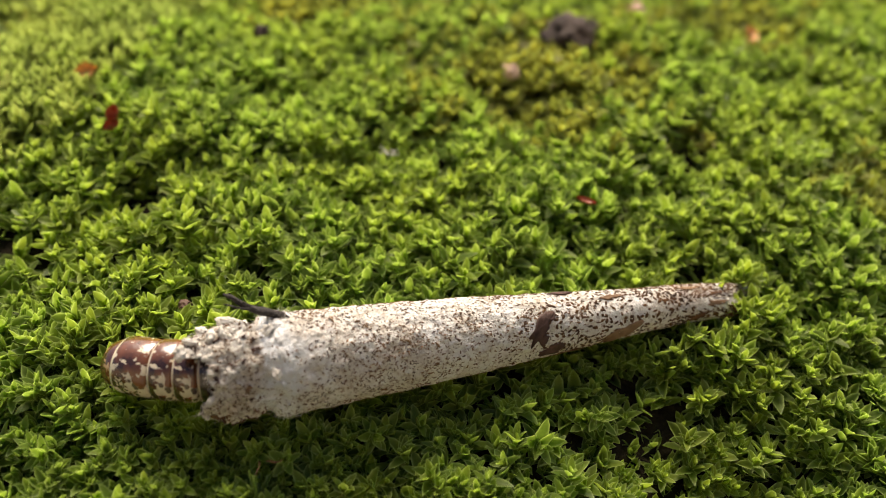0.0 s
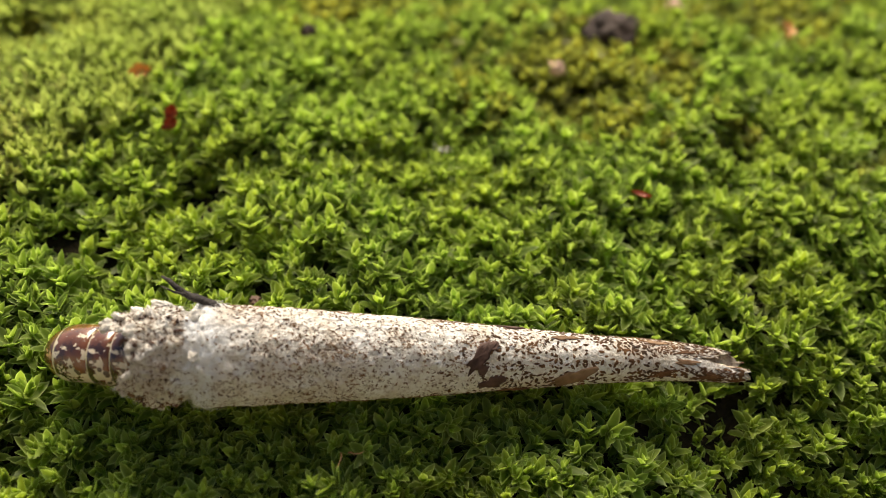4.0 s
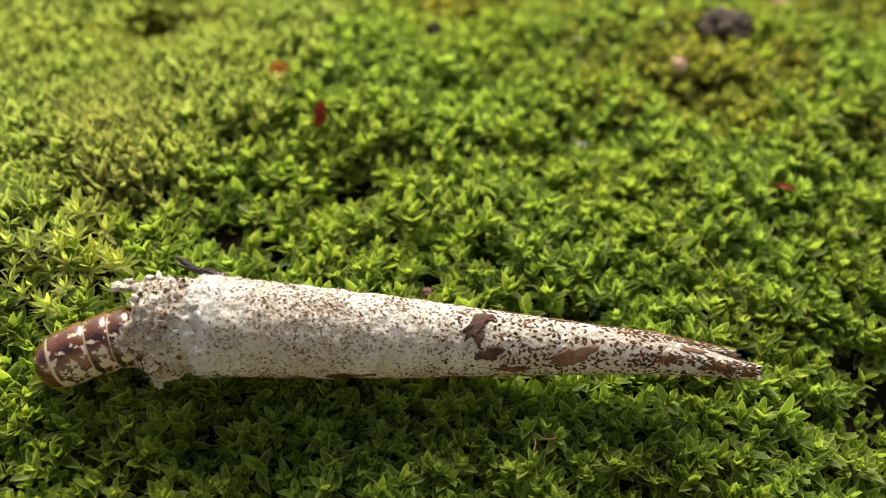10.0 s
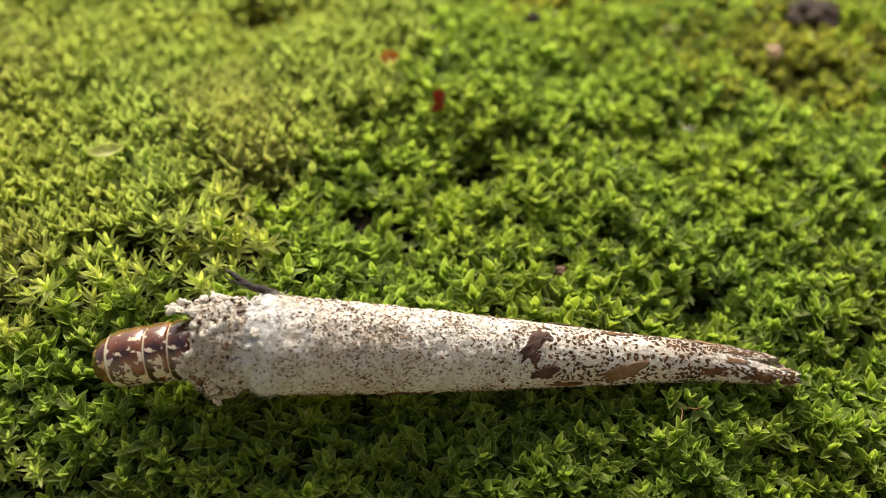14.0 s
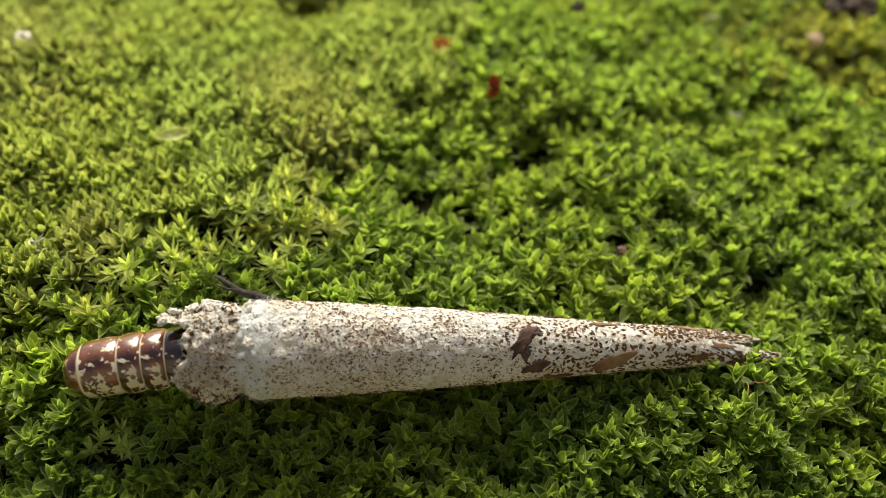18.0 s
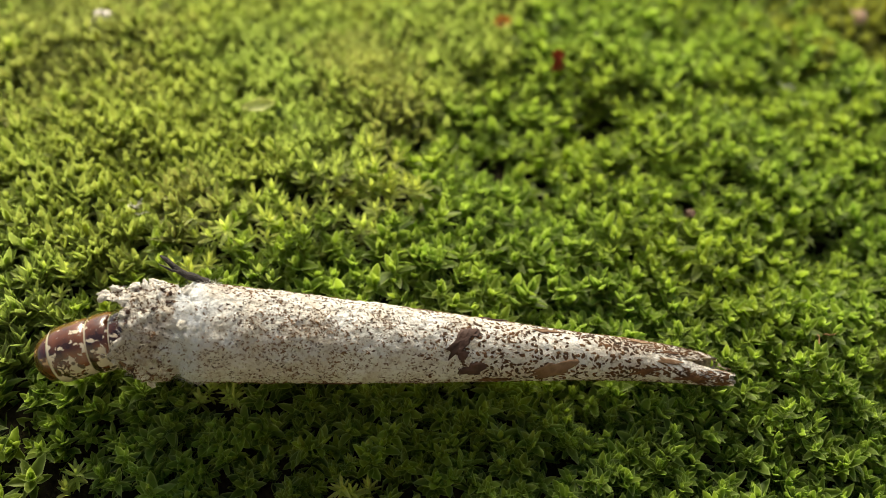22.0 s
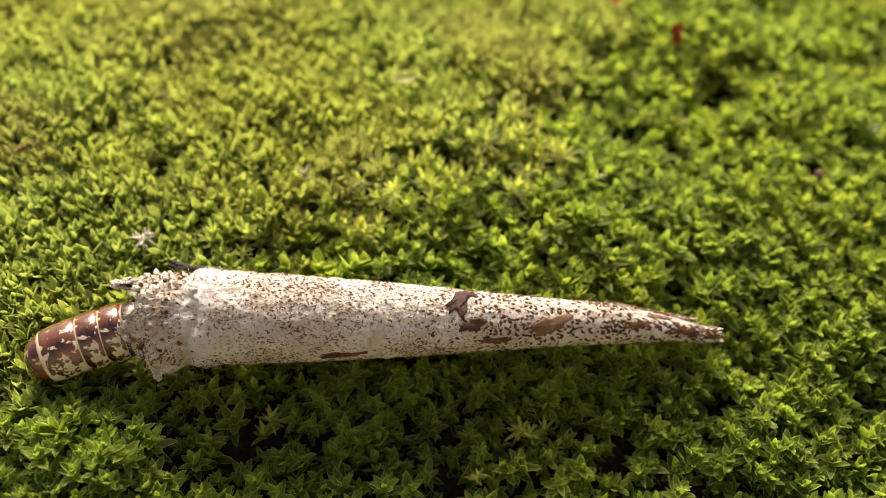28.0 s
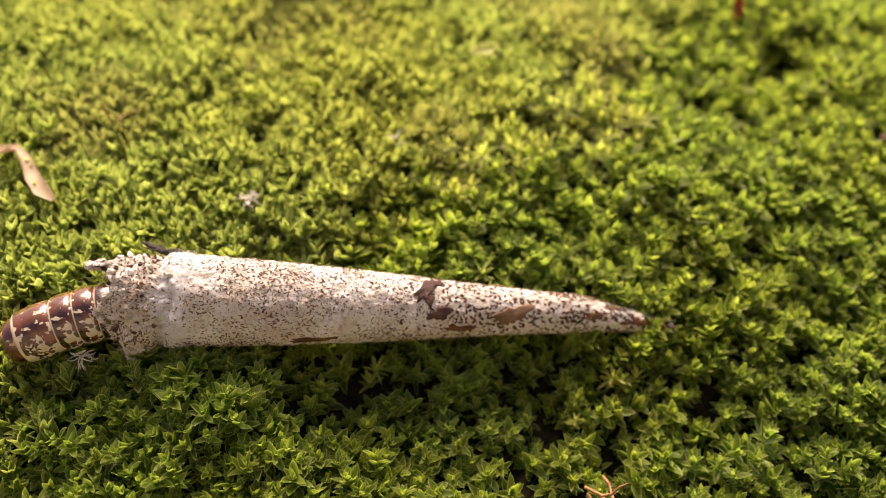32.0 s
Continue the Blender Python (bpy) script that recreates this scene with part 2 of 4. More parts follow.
def skin_material(name, dark, mid, cream, amount, rim, lower, flecks=900):
    """Glossy caterpillar skin: brown on cream that widens towards the sides (lower), dark dots in the cream, and a cream fore edge (rim, metres)."""
    n = Nodes(name)
    at = n.place()
    xyz = n.add("ShaderNodeSeparateXYZ")
    n.put(xyz.inputs[0], at)
    up = n.math("MULTIPLY", xyz.outputs[2], 400.0)
    blotch = n.noise(flecks, 4.0, 0.6, warp=0.4)
    side = n.math("MULTIPLY", n.math("SUBTRACT", 0.45, up), lower)
    c = n.mix(n.ramp(n.noise(420, 2.0), (0.38, 0.0), (0.62, 1.0)), dark, mid)
    pale = n.ramp(n.math("ADD", blotch, side), (amount, 0.0), (amount + 0.025, 1.0))
    dots = n.add("ShaderNodeTexVoronoi")
    n.put(dots.inputs["Vector"], at)
    dots.inputs["Scale"].default_value = 1500
    spot = n.ramp(dots.outputs["Distance"], (0.30, 1.0), (0.37, 0.0))
    cream_c = n.mix(n.ramp(n.noise(700, 2.0), (0.35, 0.0), (0.65, 0.6)), cream, tuple(0.72 * v for v in cream))
    c = n.mix(pale, c, n.mix(n.math("MULTIPLY", spot, 0.9), cream_c, (0.05, 0.02, 0.01)))
    if rim:
        front = n.math("ADD", n.math("MULTIPLY", xyz.outputs[0], 1000.0), -1000.0 * rim)
        c = n.mix(n.ramp(n.math("ADD", front, 0.5), (0.46, 0.95), (0.54, 0.0)), c, cream)
    fine = n.noise(1500, 3.0)
    return n.surface(c, 0.26, n.bump(fine, 0.15, 0.0002), coat=1.0, spec=0.5)


CREAM = (0.74, 0.65, 0.48)
HEAD = skin_material("head_capsule", (0.055, 0.012, 0.005), (0.17, 0.038, 0.010), (0.62, 0.38, 0.18), 0.575, 0, 0.02, 1100)
FORE = skin_material("fore_plate", (0.045, 0.015, 0.007), (0.22, 0.070, 0.022), CREAM, 0.510, -0.00132, 0.12, 1150)
THORAX = skin_material("thorax_plate", (0.036, 0.012, 0.007), (0.21, 0.064, 0.020), CREAM, 0.535, -0.00078, 0.11, 1050)
BODY = skin_material("body_skin", (0.022, 0.011, 0.008), (0.090, 0.036, 0.018), (0.52, 0.42, 0.30), 0.62, -0.00078, 0.06)


# ---- making meshes ----
def mesh_of(name, verts, faces, material, smooth=True, uvs=None):
    """verts in centimetres; faces as tuples, or an array of triangles; uvs one for each corner."""
    me = bpy.data.meshes.new(name)
    verts = np.asarray(verts, float) * CM
    if isinstance(faces, np.ndarray):
        count = len(faces)
        me.vertices.add(len(verts))
        me.vertices.foreach_set("co", verts.ravel())
        me.loops.add(count * 3)
        me.loops.foreach_set("vertex_index", faces.ravel().astype(np.int32))
        me.polygons.add(count)
        me.polygons.foreach_set("loop_start", np.arange(0, count * 3, 3, dtype=np.int32))
        me.update(calc_edges=True)
    else:
        me.from_pydata(verts.tolist(), [], faces)
    if uvs is not None:
        me.uv_layers.new(name="UVMap").data.foreach_set("uv", np.asarray(uvs, float).ravel())
    me.polygons.foreach_set("use_smooth", [smooth] * len(me.polygons))
    me.materials.append(material)
    me.update()
    return me


def thing(name, me, x, y, z, label, category, group="", rz=0, rx=0, ry=0, kind=""):
    ob = new(name, me)
    ob.matrix_world = pose(x * CM, y * CM, z * CM, rx, ry, rz)
    return tagged(ob, label, category, group, kind)


def part(name, me, parent, label="", m=None):
    ob = new(name, me)
    ob.parent = parent
    if m is not None:
        ob.matrix_basis = m
    if label:
        ob["label"] = label
    return ob


def tube(points, radii, sides=8, wobble=0.0, seed=1):
    """A bent rod through points, closed at both ends: verts and faces."""
    rng = random.Random(seed)
    points = [Vector(p) for p in points]
    verts, faces = [], []
    for i, p in enumerate(points):
        ahead = (points[min(i + 1, len(points) - 1)] - points[max(i - 1, 0)]).normalized()
        a = ahead.orthogonal().normalized() if i == 0 else (a - ahead * a.dot(ahead)).normalized()
        b = ahead.cross(a)
        for k in range(sides):
            w = 2 * math.pi * k / sides
            r = radii[i] * (1 + wobble * rng.uniform(-1, 1))
            verts.append(tuple(p + (a * math.cos(w) + b * math.sin(w)) * r))
    for i in range(len(points) - 1):
        for k in range(sides):
            j = (k + 1) % sides
            faces.append((i * sides + k, i * sides + j, (i + 1) * sides + j, (i + 1) * sides + k))
    faces.append(tuple(reversed(range(sides))))
    faces.append(tuple(range((len(points) - 1) * sides, len(points) * sides)))
    return verts, faces


# ---- the lie of the ground ----
# hollows and rises of the cushion: x, y, height, reach
SWELLS = [(-6.1, 1.9, -0.34, 1.1), (-9.4, 2.0, 0.24, 0.8), (-3.5, 6.1, -0.16, 0.9), (-5.6, 5.2, 0.14, 0.9), (-0.7, 7.2, -0.14, 0.9), (2.7, 3.9, -0.32, 1.0), (-4.3, 1.7, -0.20, 1.0), (-1.6, 3.5, 0.10, 0.8), (-3.4, 3.0, -0.14, 0.5), (-7.7, 2.5, -0.22, 0.9),
          (-5.7, 9.5, -0.35, 0.6), (-5.8, 8.4, -0.22, 0.5), (-0.9, 5.0, -0.18, 0.5), (-4.0, 3.7, -0.15, 0.35), (1.0, 8.4, -0.2, 0.7)]


def lie(x, y):
    """Height of the moss tips: a low swelling that sinks towards +x, level far away."""
    far = max(0.0, math.hypot(x + 3, y - 6) - 13)
    keep = math.exp(-far / 6)
    x, y = min(max(x, -15), 8), min(max(y, -1), 13)
    z = -1.3169 - 0.1037 * x + 0.3718 * y - 0.001 * x * x + 0.0063 * x * y - 0.0271 * y * y
    z += sum(h * math.exp(-((x - a) ** 2 + (y - b) ** 2) / r ** 2) for a, b, h, r in SWELLS)
    return keep * z + (1 - keep) * -0.4


def lumps(x, y):
    """Cushions of moss and the dips between them."""
    v = Vector((x, y, 0))
    return 0.17 * noise.noise(v * 0.95 + Vector((3, 1, 7))) + 0.06 * noise.noise(v * 2.2) + 0.02 * noise.noise(v * 4.1)


# gaps in the moss: x, y, radius
GAPS = [(-2.98, 6.60, 0.24), (-4.15, 5.97, 0.30), (2.60, 7.66, 0.24), (-3.45, 3.04, 0.14), (3.43, 5.56, 0.18), (-5.60, 5.10, 0.15), (-6.31, 2.09, 0.17), (2.31, 4.51, 0.13), (-3.97, 3.67, 0.10), (-0.85, 5.06, 0.15), (-1.85, 3.50, 0.10),
        (3.1, 9.3, 0.16), (1.25, 9.9, 0.16), (-5.67, 9.57, 0.20), (-2.21, 5.35, 0.10)]


def gap(x, y):
    return max([0.0] + [1 - math.hypot(x - a, (y - b) * 0.9) / (1.6 * r) for a, b, r in GAPS])


def ground_sheet():
    rings = [0.0] + [0.35 * k for k in range(1, 48)] + [17, 18, 19.5, 22, 26, 32, 42, 60, 100, 200, 500, 2000, 8000, 40000]
    sides = 96
    verts, faces = [], []
    for r in rings:
        for k in range(sides):
            w = 2 * math.pi * k / sides
            x, y = -3 + r * math.cos(w), 6 + r * math.sin(w)
            z = lie(x, y) - 0.34 + (0.5 * lumps(x, y) if r < 17 else 0) + (0.3 if r > 18 else 0)
            verts.append((x, y, z))
    for i in range(len(rings) - 1):
        for k in range(sides):
            j = (k + 1) % sides
            faces.append((i * sides + k, (i + 1) * sides + k, (i + 1) * sides + j, i * sides + j))
    ob = new("ground", mesh_of("ground", verts, faces, SOIL))
    return tagged(ob, "dark damp soil under the moss carpet", "ground", kind="structure")


ground_sheet()


def add_fill_wall():
    """An unseen wall added behind the camera to block low sky and bounce sun forward."""
    verts = [(x, y, z) for x in (-160, 140) for y in (-46, -36) for z in (-6, 52)]
    faces = [(0, 1, 3, 2), (4, 6, 7, 5), (0, 4, 5, 1), (2, 3, 7, 6), (1, 5, 7, 3), (0, 2, 6, 4)]
    ob = new("fill_wall_south", mesh_of("fill_wall_south", verts, faces, FILL_WALL, False))
    tagged(ob, "added unseen wall that blocks sky and bounces sunlight", "wall", kind="structure")


add_fill_wall()


# ---- moss ----
def leaf_shape(length, width, cup, curl, rows=3):
    """One leaf along +x with a folded middle: verts, triangles and rim values."""
    if rows == 3:
        spans = [(0.0, 0.45), (0.40, 1.0), (0.78, 0.64)]
    else:
        spans = [(0.0, 0.6), (0.5, 1.0)]
    verts, rim = [], []
    for s, w in spans:
        droop = -curl * s * s * length
        verts += [(s * length, -w * width / 2, droop + cup * w * width / 2), (s * length, 0, droop), (s * length, w * width / 2, droop + cup * w * width / 2)]
        rim += [1, 0, 1]
    verts.append((length, 0, -curl * length))
    rim.append(0.9)
    tris = []
    for i in range(len(spans) - 1):
        a, b = 3 * i, 3 * i + 3
        tris += [(a, a + 1, b + 1), (a, b + 1, b), (a + 1, a + 2, b + 2), (a + 1, b + 2, b + 1)]
    a, tip = 3 * len(spans) - 3, 3 * len(spans)
    tris += [(a, a + 1, tip), (a + 1, a + 2, tip)]
    return np.array(verts, float), np.array(tris), np.array(rim, float)


def shoot(rng, whorls, length, width, cup, rows=3):
    """A moss shoot with its tip at the origin: leaves in whorls, the lowest widest, oldest and coloured darkest, partly
    as shade.
    """
    all_v, all_t, all_uv, base = [], [], [], 0
    turn = rng.uniform(0, 6.28)
    for number, drop, lift, size, age_shade in whorls:
        for k in range(number):
            turn += 2.399 + rng.uniform(-0.25, 0.25)
            s = size * rng.uniform(0.82, 1.15)
            v, t, rim = leaf_shape(length * s, width * s * rng.uniform(0.85, 1.15), cup * rng.uniform(0.5, 1.3), rng.uniform(-0.45, 0.32), rows)
            m = Matrix.Rotation(turn, 3, "Z") @ Matrix.Rotation(-radians(lift + rng.uniform(-12, 12)), 3, "Y") @ Matrix.Rotation(rng.uniform(-0.2, 0.2), 3, "X")
            v = v @ np.array(m).T + np.array([0, 0, -drop + rng.uniform(-0.012, 0.012)])
            all_v.append(v)
            all_t.append(t + base)
            a = min(max(age_shade + rng.uniform(-0.08, 0.08), 0), 1)
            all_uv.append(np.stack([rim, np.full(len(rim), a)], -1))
            base += len(v)
    return np.concatenate(all_v), np.concatenate(all_t), np.concatenate(all_uv)


# last value: near 0 is low and old, darkened with painted-in gap shade
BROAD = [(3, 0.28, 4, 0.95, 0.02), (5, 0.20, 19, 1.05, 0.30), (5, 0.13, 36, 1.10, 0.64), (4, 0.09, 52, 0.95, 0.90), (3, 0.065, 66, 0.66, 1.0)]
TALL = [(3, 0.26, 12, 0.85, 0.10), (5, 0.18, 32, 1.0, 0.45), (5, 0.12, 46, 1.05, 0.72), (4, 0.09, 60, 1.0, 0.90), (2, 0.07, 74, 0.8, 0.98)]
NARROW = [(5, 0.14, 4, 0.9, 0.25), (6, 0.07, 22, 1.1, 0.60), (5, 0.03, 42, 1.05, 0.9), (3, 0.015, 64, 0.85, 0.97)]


def carpet(name, places, shoots, material, label):
    """All shoots of one kind of moss as one mesh. places: x, y, z, turn, lean, towards, size."""
    rng = random.Random(5)
    vs, ts, uvs, base = [], [], [], 0
    for x, y, z, turn, lean, towards, size in places:
        v, t, uv = shoots[rng.randrange(len(shoots))]
        m = Matrix.Rotation(towards, 3, "Z") @ Matrix.Rotation(lean, 3, "Y") @ Matrix.Rotation(turn, 3, "Z")
        vs.append(v @ (np.array(m) * size).T + np.array([x, y, z]))
        ts.append(t + base)
        uvs.append(uv)
        base += len(v)
    tris, uv = np.concatenate(ts), np.concatenate(uvs)
    ob = new(name, mesh_of(name, np.concatenate(vs), tris, material, True, uv[tris.ravel()]))
    return tagged(ob, label, "moss", kind="stuff")


def in_view(x, y):
    return -13.6 < x < 7.2 and 0.4 < y < 12.2 and y > 0.6 + max(0, x + 3.5) * 0.34 and y < 8.9 + (x + 12.4) * 0.36


def starry(x, y):
    """Where the narrow-leaved moss grows among the other."""
    clump = max(1 - math.hypot(x - a, y - b) / r for a, b, r in ((-5.6, 5.35, 0.75), (-6.3, 4.95, 0.55), (-6.1, 2.1, 0.2), (-6.9, 4.6, 0.45), (-6.8, 3.3, 0.35), (-5.5, 2.45, 0.3), (-8.2, 4.3, 0.4), (-7.9, 2.6, 0.25)))
    return clump + 0.35 * noise.noise(Vector((x * 2.2, y * 2.2, 4)))


def parched(x, y):
    """Where the moss has dried to straw colour."""
    clump = max(1 - math.hypot(x - a, (y - b) * 0.8) / r for a, b, r in ((-5.6, 7.5, 0.9), (-5.2, 6.4, 0.5), (-10.8, 5.6, 0.8), (-7.2, 5.0, 0.5), (-9.0, 8.0, 1.6)))
    return clump + 0.45 * noise.noise(Vector((x * 1.3, y * 1.3, 9)))


def rusty(x, y):
    """Where the moss is old and olive-brown, round the bare soil."""
    clump = max(1 - math.hypot((x - a) * 0.8, (y - b)) / r for a, b, r in ((1.1, 9.0, 1.7), (3.8, 10.6, 1.2), (-1.6, 10.8, 1.4), (4.6, 7.4, 0.8), (-5.6, 5.15, 0.45), (-5.6, 9.4, 0.8)))
    return clump + 0.4 * noise.noise(Vector((x * 1.2, y * 1.2, 15)))


def pale_side(x, y):
    """How far a place lies on the side of the soft light moss, in centimetres."""
    edge = 4.7 + 0.70 * (x + 6.8) + 0.5 * max(0.0, x + 5.5) ** 2
    return 0.8 * (y - edge) + 0.5 * noise.noise(Vector((x * 0.9, y * 0.9, 33)))


def sparse(x, y):
    """Where the shoots stand apart and the soil shows between them."""
    clump = max(1 - math.hypot(x - a, y - b) / r for a, b, r in ((-6.2, 1.8, 1.4), (1.9, 3.9, 1.4), (-8.2, 2.5, 1.1), (-4.8, 1.7, 1.3), (0.7, 4.2, 0.8)))
    return min(1.0, max(0.0, 2.2 * clump + 0.5 * noise.noise(Vector((x * 1.6, y * 1.6, 41)))))


def plant_moss():
    rng = random.Random(11)
    broad = [shoot(rng, BROAD, 0.172, 0.074, 0.78) for _ in range(24)]
    narrow = [shoot(rng, NARROW, 0.135, 0.032, 0.5, 3) for _ in range(12)]
    tall = [shoot(rng, TALL, 0.200, 0.066, 0.6) for _ in range(20)]
    common, stars, straw, soft_moss, olive = [], [], [], [], []
    y = 0.4
    row = 0
    while y < 12.4:
        step = 0.136 + 0.012 * min(5.0, max(0.0, y - 2.0))
        grown = step / 0.150
        x = -13.8 + (step / 2 if row % 2 else 0)
        while x < 7.4:
            px, py = x + rng.uniform(-0.06, 0.06), y + rng.uniform(-0.06, 0.06)
            if in_view(px, py):
                g = gap(px, py)
                side = pale_side(px, py)
                thin = max(0.0, noise.noise(Vector((px * 1.5, py * 1.7, 21))) - 0.34 - 0.05 * max(0.0, py - 5.5)) * 3
                bare = sparse(px, py)
                if g < 0.5 and rng.random() > 0.75 * thin + 0.30 * bare:
                    z = lie(px, py) + lumps(px, py) + rng.uniform(-0.15, 0.05) * (1 - 0.6 * min(1.0, max(0.0, side))) - 0.30 * g - 0.10 * min(1.0, thin) - rng.uniform(0.0, 0.20) * bare
                    where = (px, py, z, rng.uniform(0, 6.28), abs(rng.gauss(0, 0.28)), rng.uniform(0, 6.28), grown * rng.uniform(0.78, 1.20))
                    if starry(px, py) > 0.25 and rng.random() < 0.68:
                        stars.append(where)
                    elif rng.random() < 1.6 * parched(px, py):
                        straw.append(where)
                    elif rng.random() < 1.3 * rusty(px, py):
                        olive.append(where)
                    elif rng.random() < 0.5 + side * 1.2:
                        soft_moss.append(where)
                    else:
                        common.append(where)
                    if side > 0.4 and g == 0 and rng.random() < 0.7:
                        bx, by = px + step * 0.5, py + step * 0.4
                        (straw if rng.random() < 1.6 * parched(bx, by) else soft_moss).append((bx, by, lie(bx, by) + lumps(bx, by) - 0.03, rng.uniform(0, 6.28), abs(rng.gauss(0, 0.3)), rng.uniform(0, 6.28), grown * rng.uniform(0.7, 1.0)))
            x += step
        y += step * 0.87
        row += 1
    near = [p for p in common if -9.0 < p[0] < 1.5 and abs(p[1] - (3.35 + 0.16 * p[0])) < 0.26][:300]
    chosen = set(near)
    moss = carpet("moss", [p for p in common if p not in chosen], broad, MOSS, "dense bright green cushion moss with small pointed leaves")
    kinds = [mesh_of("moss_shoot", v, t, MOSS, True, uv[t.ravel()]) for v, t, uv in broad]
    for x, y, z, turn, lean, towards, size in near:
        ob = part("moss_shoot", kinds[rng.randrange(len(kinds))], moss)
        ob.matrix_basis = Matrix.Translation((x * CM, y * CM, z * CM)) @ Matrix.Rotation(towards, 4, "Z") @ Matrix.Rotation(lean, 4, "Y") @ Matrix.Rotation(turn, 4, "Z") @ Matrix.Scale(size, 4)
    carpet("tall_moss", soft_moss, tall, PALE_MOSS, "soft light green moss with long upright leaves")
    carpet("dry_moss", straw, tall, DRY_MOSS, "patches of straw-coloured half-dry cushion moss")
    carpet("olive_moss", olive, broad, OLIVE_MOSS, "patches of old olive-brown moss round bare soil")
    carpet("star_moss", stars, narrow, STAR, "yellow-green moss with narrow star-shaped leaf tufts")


plant_moss()


# ---- the bagworm ----
PROFILE = [(0, 0.252), (0.12, 0.285), (0.35, 0.345), (0.56, 0.356), (0.695, 0.334), (0.735, 0.394), (0.80, 0.410), (0.95, 0.400), (1.4, 0.381), (1.9, 0.355), (2.5, 0.318), (3.06, 0.274), (3.5, 0.241), (4, 0.203), (4.4, 0.184), (4.7, 0.173), (5, 0.158), (5.2, 0.146), (5.32, 0.137)]


def girth(x):
    xs, rs = zip(*PROFILE)
    return float(np.interp(x, xs, rs))


def tail_end(a):
    """How far the torn tail reaches at that angle: a deep notch on the upper side, a frayed rim all round."""
    off = math.degrees((a - radians(78) + math.pi) % (2 * math.pi) - math.pi)
    notch = 0.5 + 0.5 * math.cos(math.pi * min(1.0, abs(off) / 42))
    d = Vector((math.cos(a), math.sin(a), 0))
    return 5.35 - 0.30 * notch - 0.22 * max(0.0, math.cos(a - radians(130))) ** 2 + 0.05 * noise.noise(d * 2.1 + Vector((0, 0, 9))) + 0.07 * noise.noise(d * 6.3) + 0.05 * noise.noise(d * 17)



def on_bag(x, angle, out=0.0):
    """A place on the bag: centimetres from the mouth, degrees from the -y side upwards."""
    a = radians(angle)
    d = Vector((0, -math.cos(a), math.sin(a)))
    if x > 4.4:
        x = 4.4 + (x - 4.4) * (tail_end(a) - 4.4) / 0.92
    r = girth(x + (0.10 * noise.noise(d * 1.4) if 0.3 < x < 1.2 else 0.0))
    rough = 0.014 * min(1.0, r / 0.36) ** 2 + 0.026 * min(1.0, max(0.0, (0.80 - x) / 0.12))
    p = Vector((x * 4.5, d.y * 2, d.z * 2))
    r += rough * noise.noise(p * 2.2) + 0.7 * rough * noise.noise(p * 6.5) + 0.35 * rough * noise.noise(p * 17)
    if 0.15 < x < 0.68:
        hang = max(0.0, math.cos(a - radians(-78))) ** 5
        r += 0.15 * hang * math.sin((x - 0.15) / 0.53 * math.pi) ** 0.7
    if x > 4.7:
        r *= 1 + 0.08 * math.sin(3 * a + 1.0) * (x - 4.7) / 0.6
    if x > 4.4:
        s = min(1.0, (x - 4.4) / 0.8)
        r *= 1 - 0.42 * math.cos(a - radians(75)) ** 2 * s
        # the upper fold of the tail is sunken, and the tip droops
        r *= 1 - 0.29 * math.exp(-((angle % 360 - 114) / 34) ** 2) * s
        return Vector((x, -0.025 * s * s, -0.045 * s * s)) + d * (r + out)
    return Vector((x, 0, 0)) + d * (r + out)


def lip(w):
    """Where the mouth's rim begins at that angle: the under lip is set back, and the rim is ragged."""
    a = radians(w)
    d = Vector((math.cos(a), math.sin(a), 0))
    back = max(0.0, math.cos(a - radians(-95))) ** 1.6
    peak = math.exp(-(((w % 360) - 116) / 24) ** 2)
    return 0.17 + 0.10 * max(0.0, math.cos(a - radians(75))) ** 2 - 0.20 * peak + 0.28 * back + 0.08 * noise.noise(d * 2.5 + Vector((0, 0, 1))) + 0.05 * noise.noise(d * 8) - 0.02


def bag_mesh():
    sides, steps = 120, 260
    verts, faces = [], []
    for i in range(steps + 1):
        for k in range(sides):
            w = 360 * k / sides
            x = 5.32 * i / steps
            x = lip(w) + (5.32 - lip(w)) * i / steps if x < 5.32 else x
            p = on_bag(max(x, 0.0), w)
            p.x += min(x, 0.0)
            verts.append(tuple(p))
    for i in range(steps):
        for k in range(sides):
            j = (k + 1) % sides
            faces.append((i * sides + k, (i + 1) * sides + k, (i + 1) * sides + j, i * sides + j))
    return mesh_of("bag", verts, faces, SILK)


def tail_lining_mesh():
    """The inner wall of the torn tail, running back into the bag."""
    sides, verts, faces = 60, [], []
    rows = [(0.0, 1.0), (0.0, 0.80), (0.10, 0.76), (0.35, 0.62), (0.6, 0.02)]
    for back, thin in rows:
        for k in range(sides):
            p = on_bag(5.32, 360 * k / sides)
            verts.append((p.x - back, p.y * thin, p.z * thin))
    for i in range(len(rows) - 1):
        for k in range(sides):
            j = (k + 1) % sides
            faces.append((i * sides + k, (i + 1) * sides + k, (i + 1) * sides + j, i * sides + j))
    return mesh_of("lining", verts, faces, TORN)


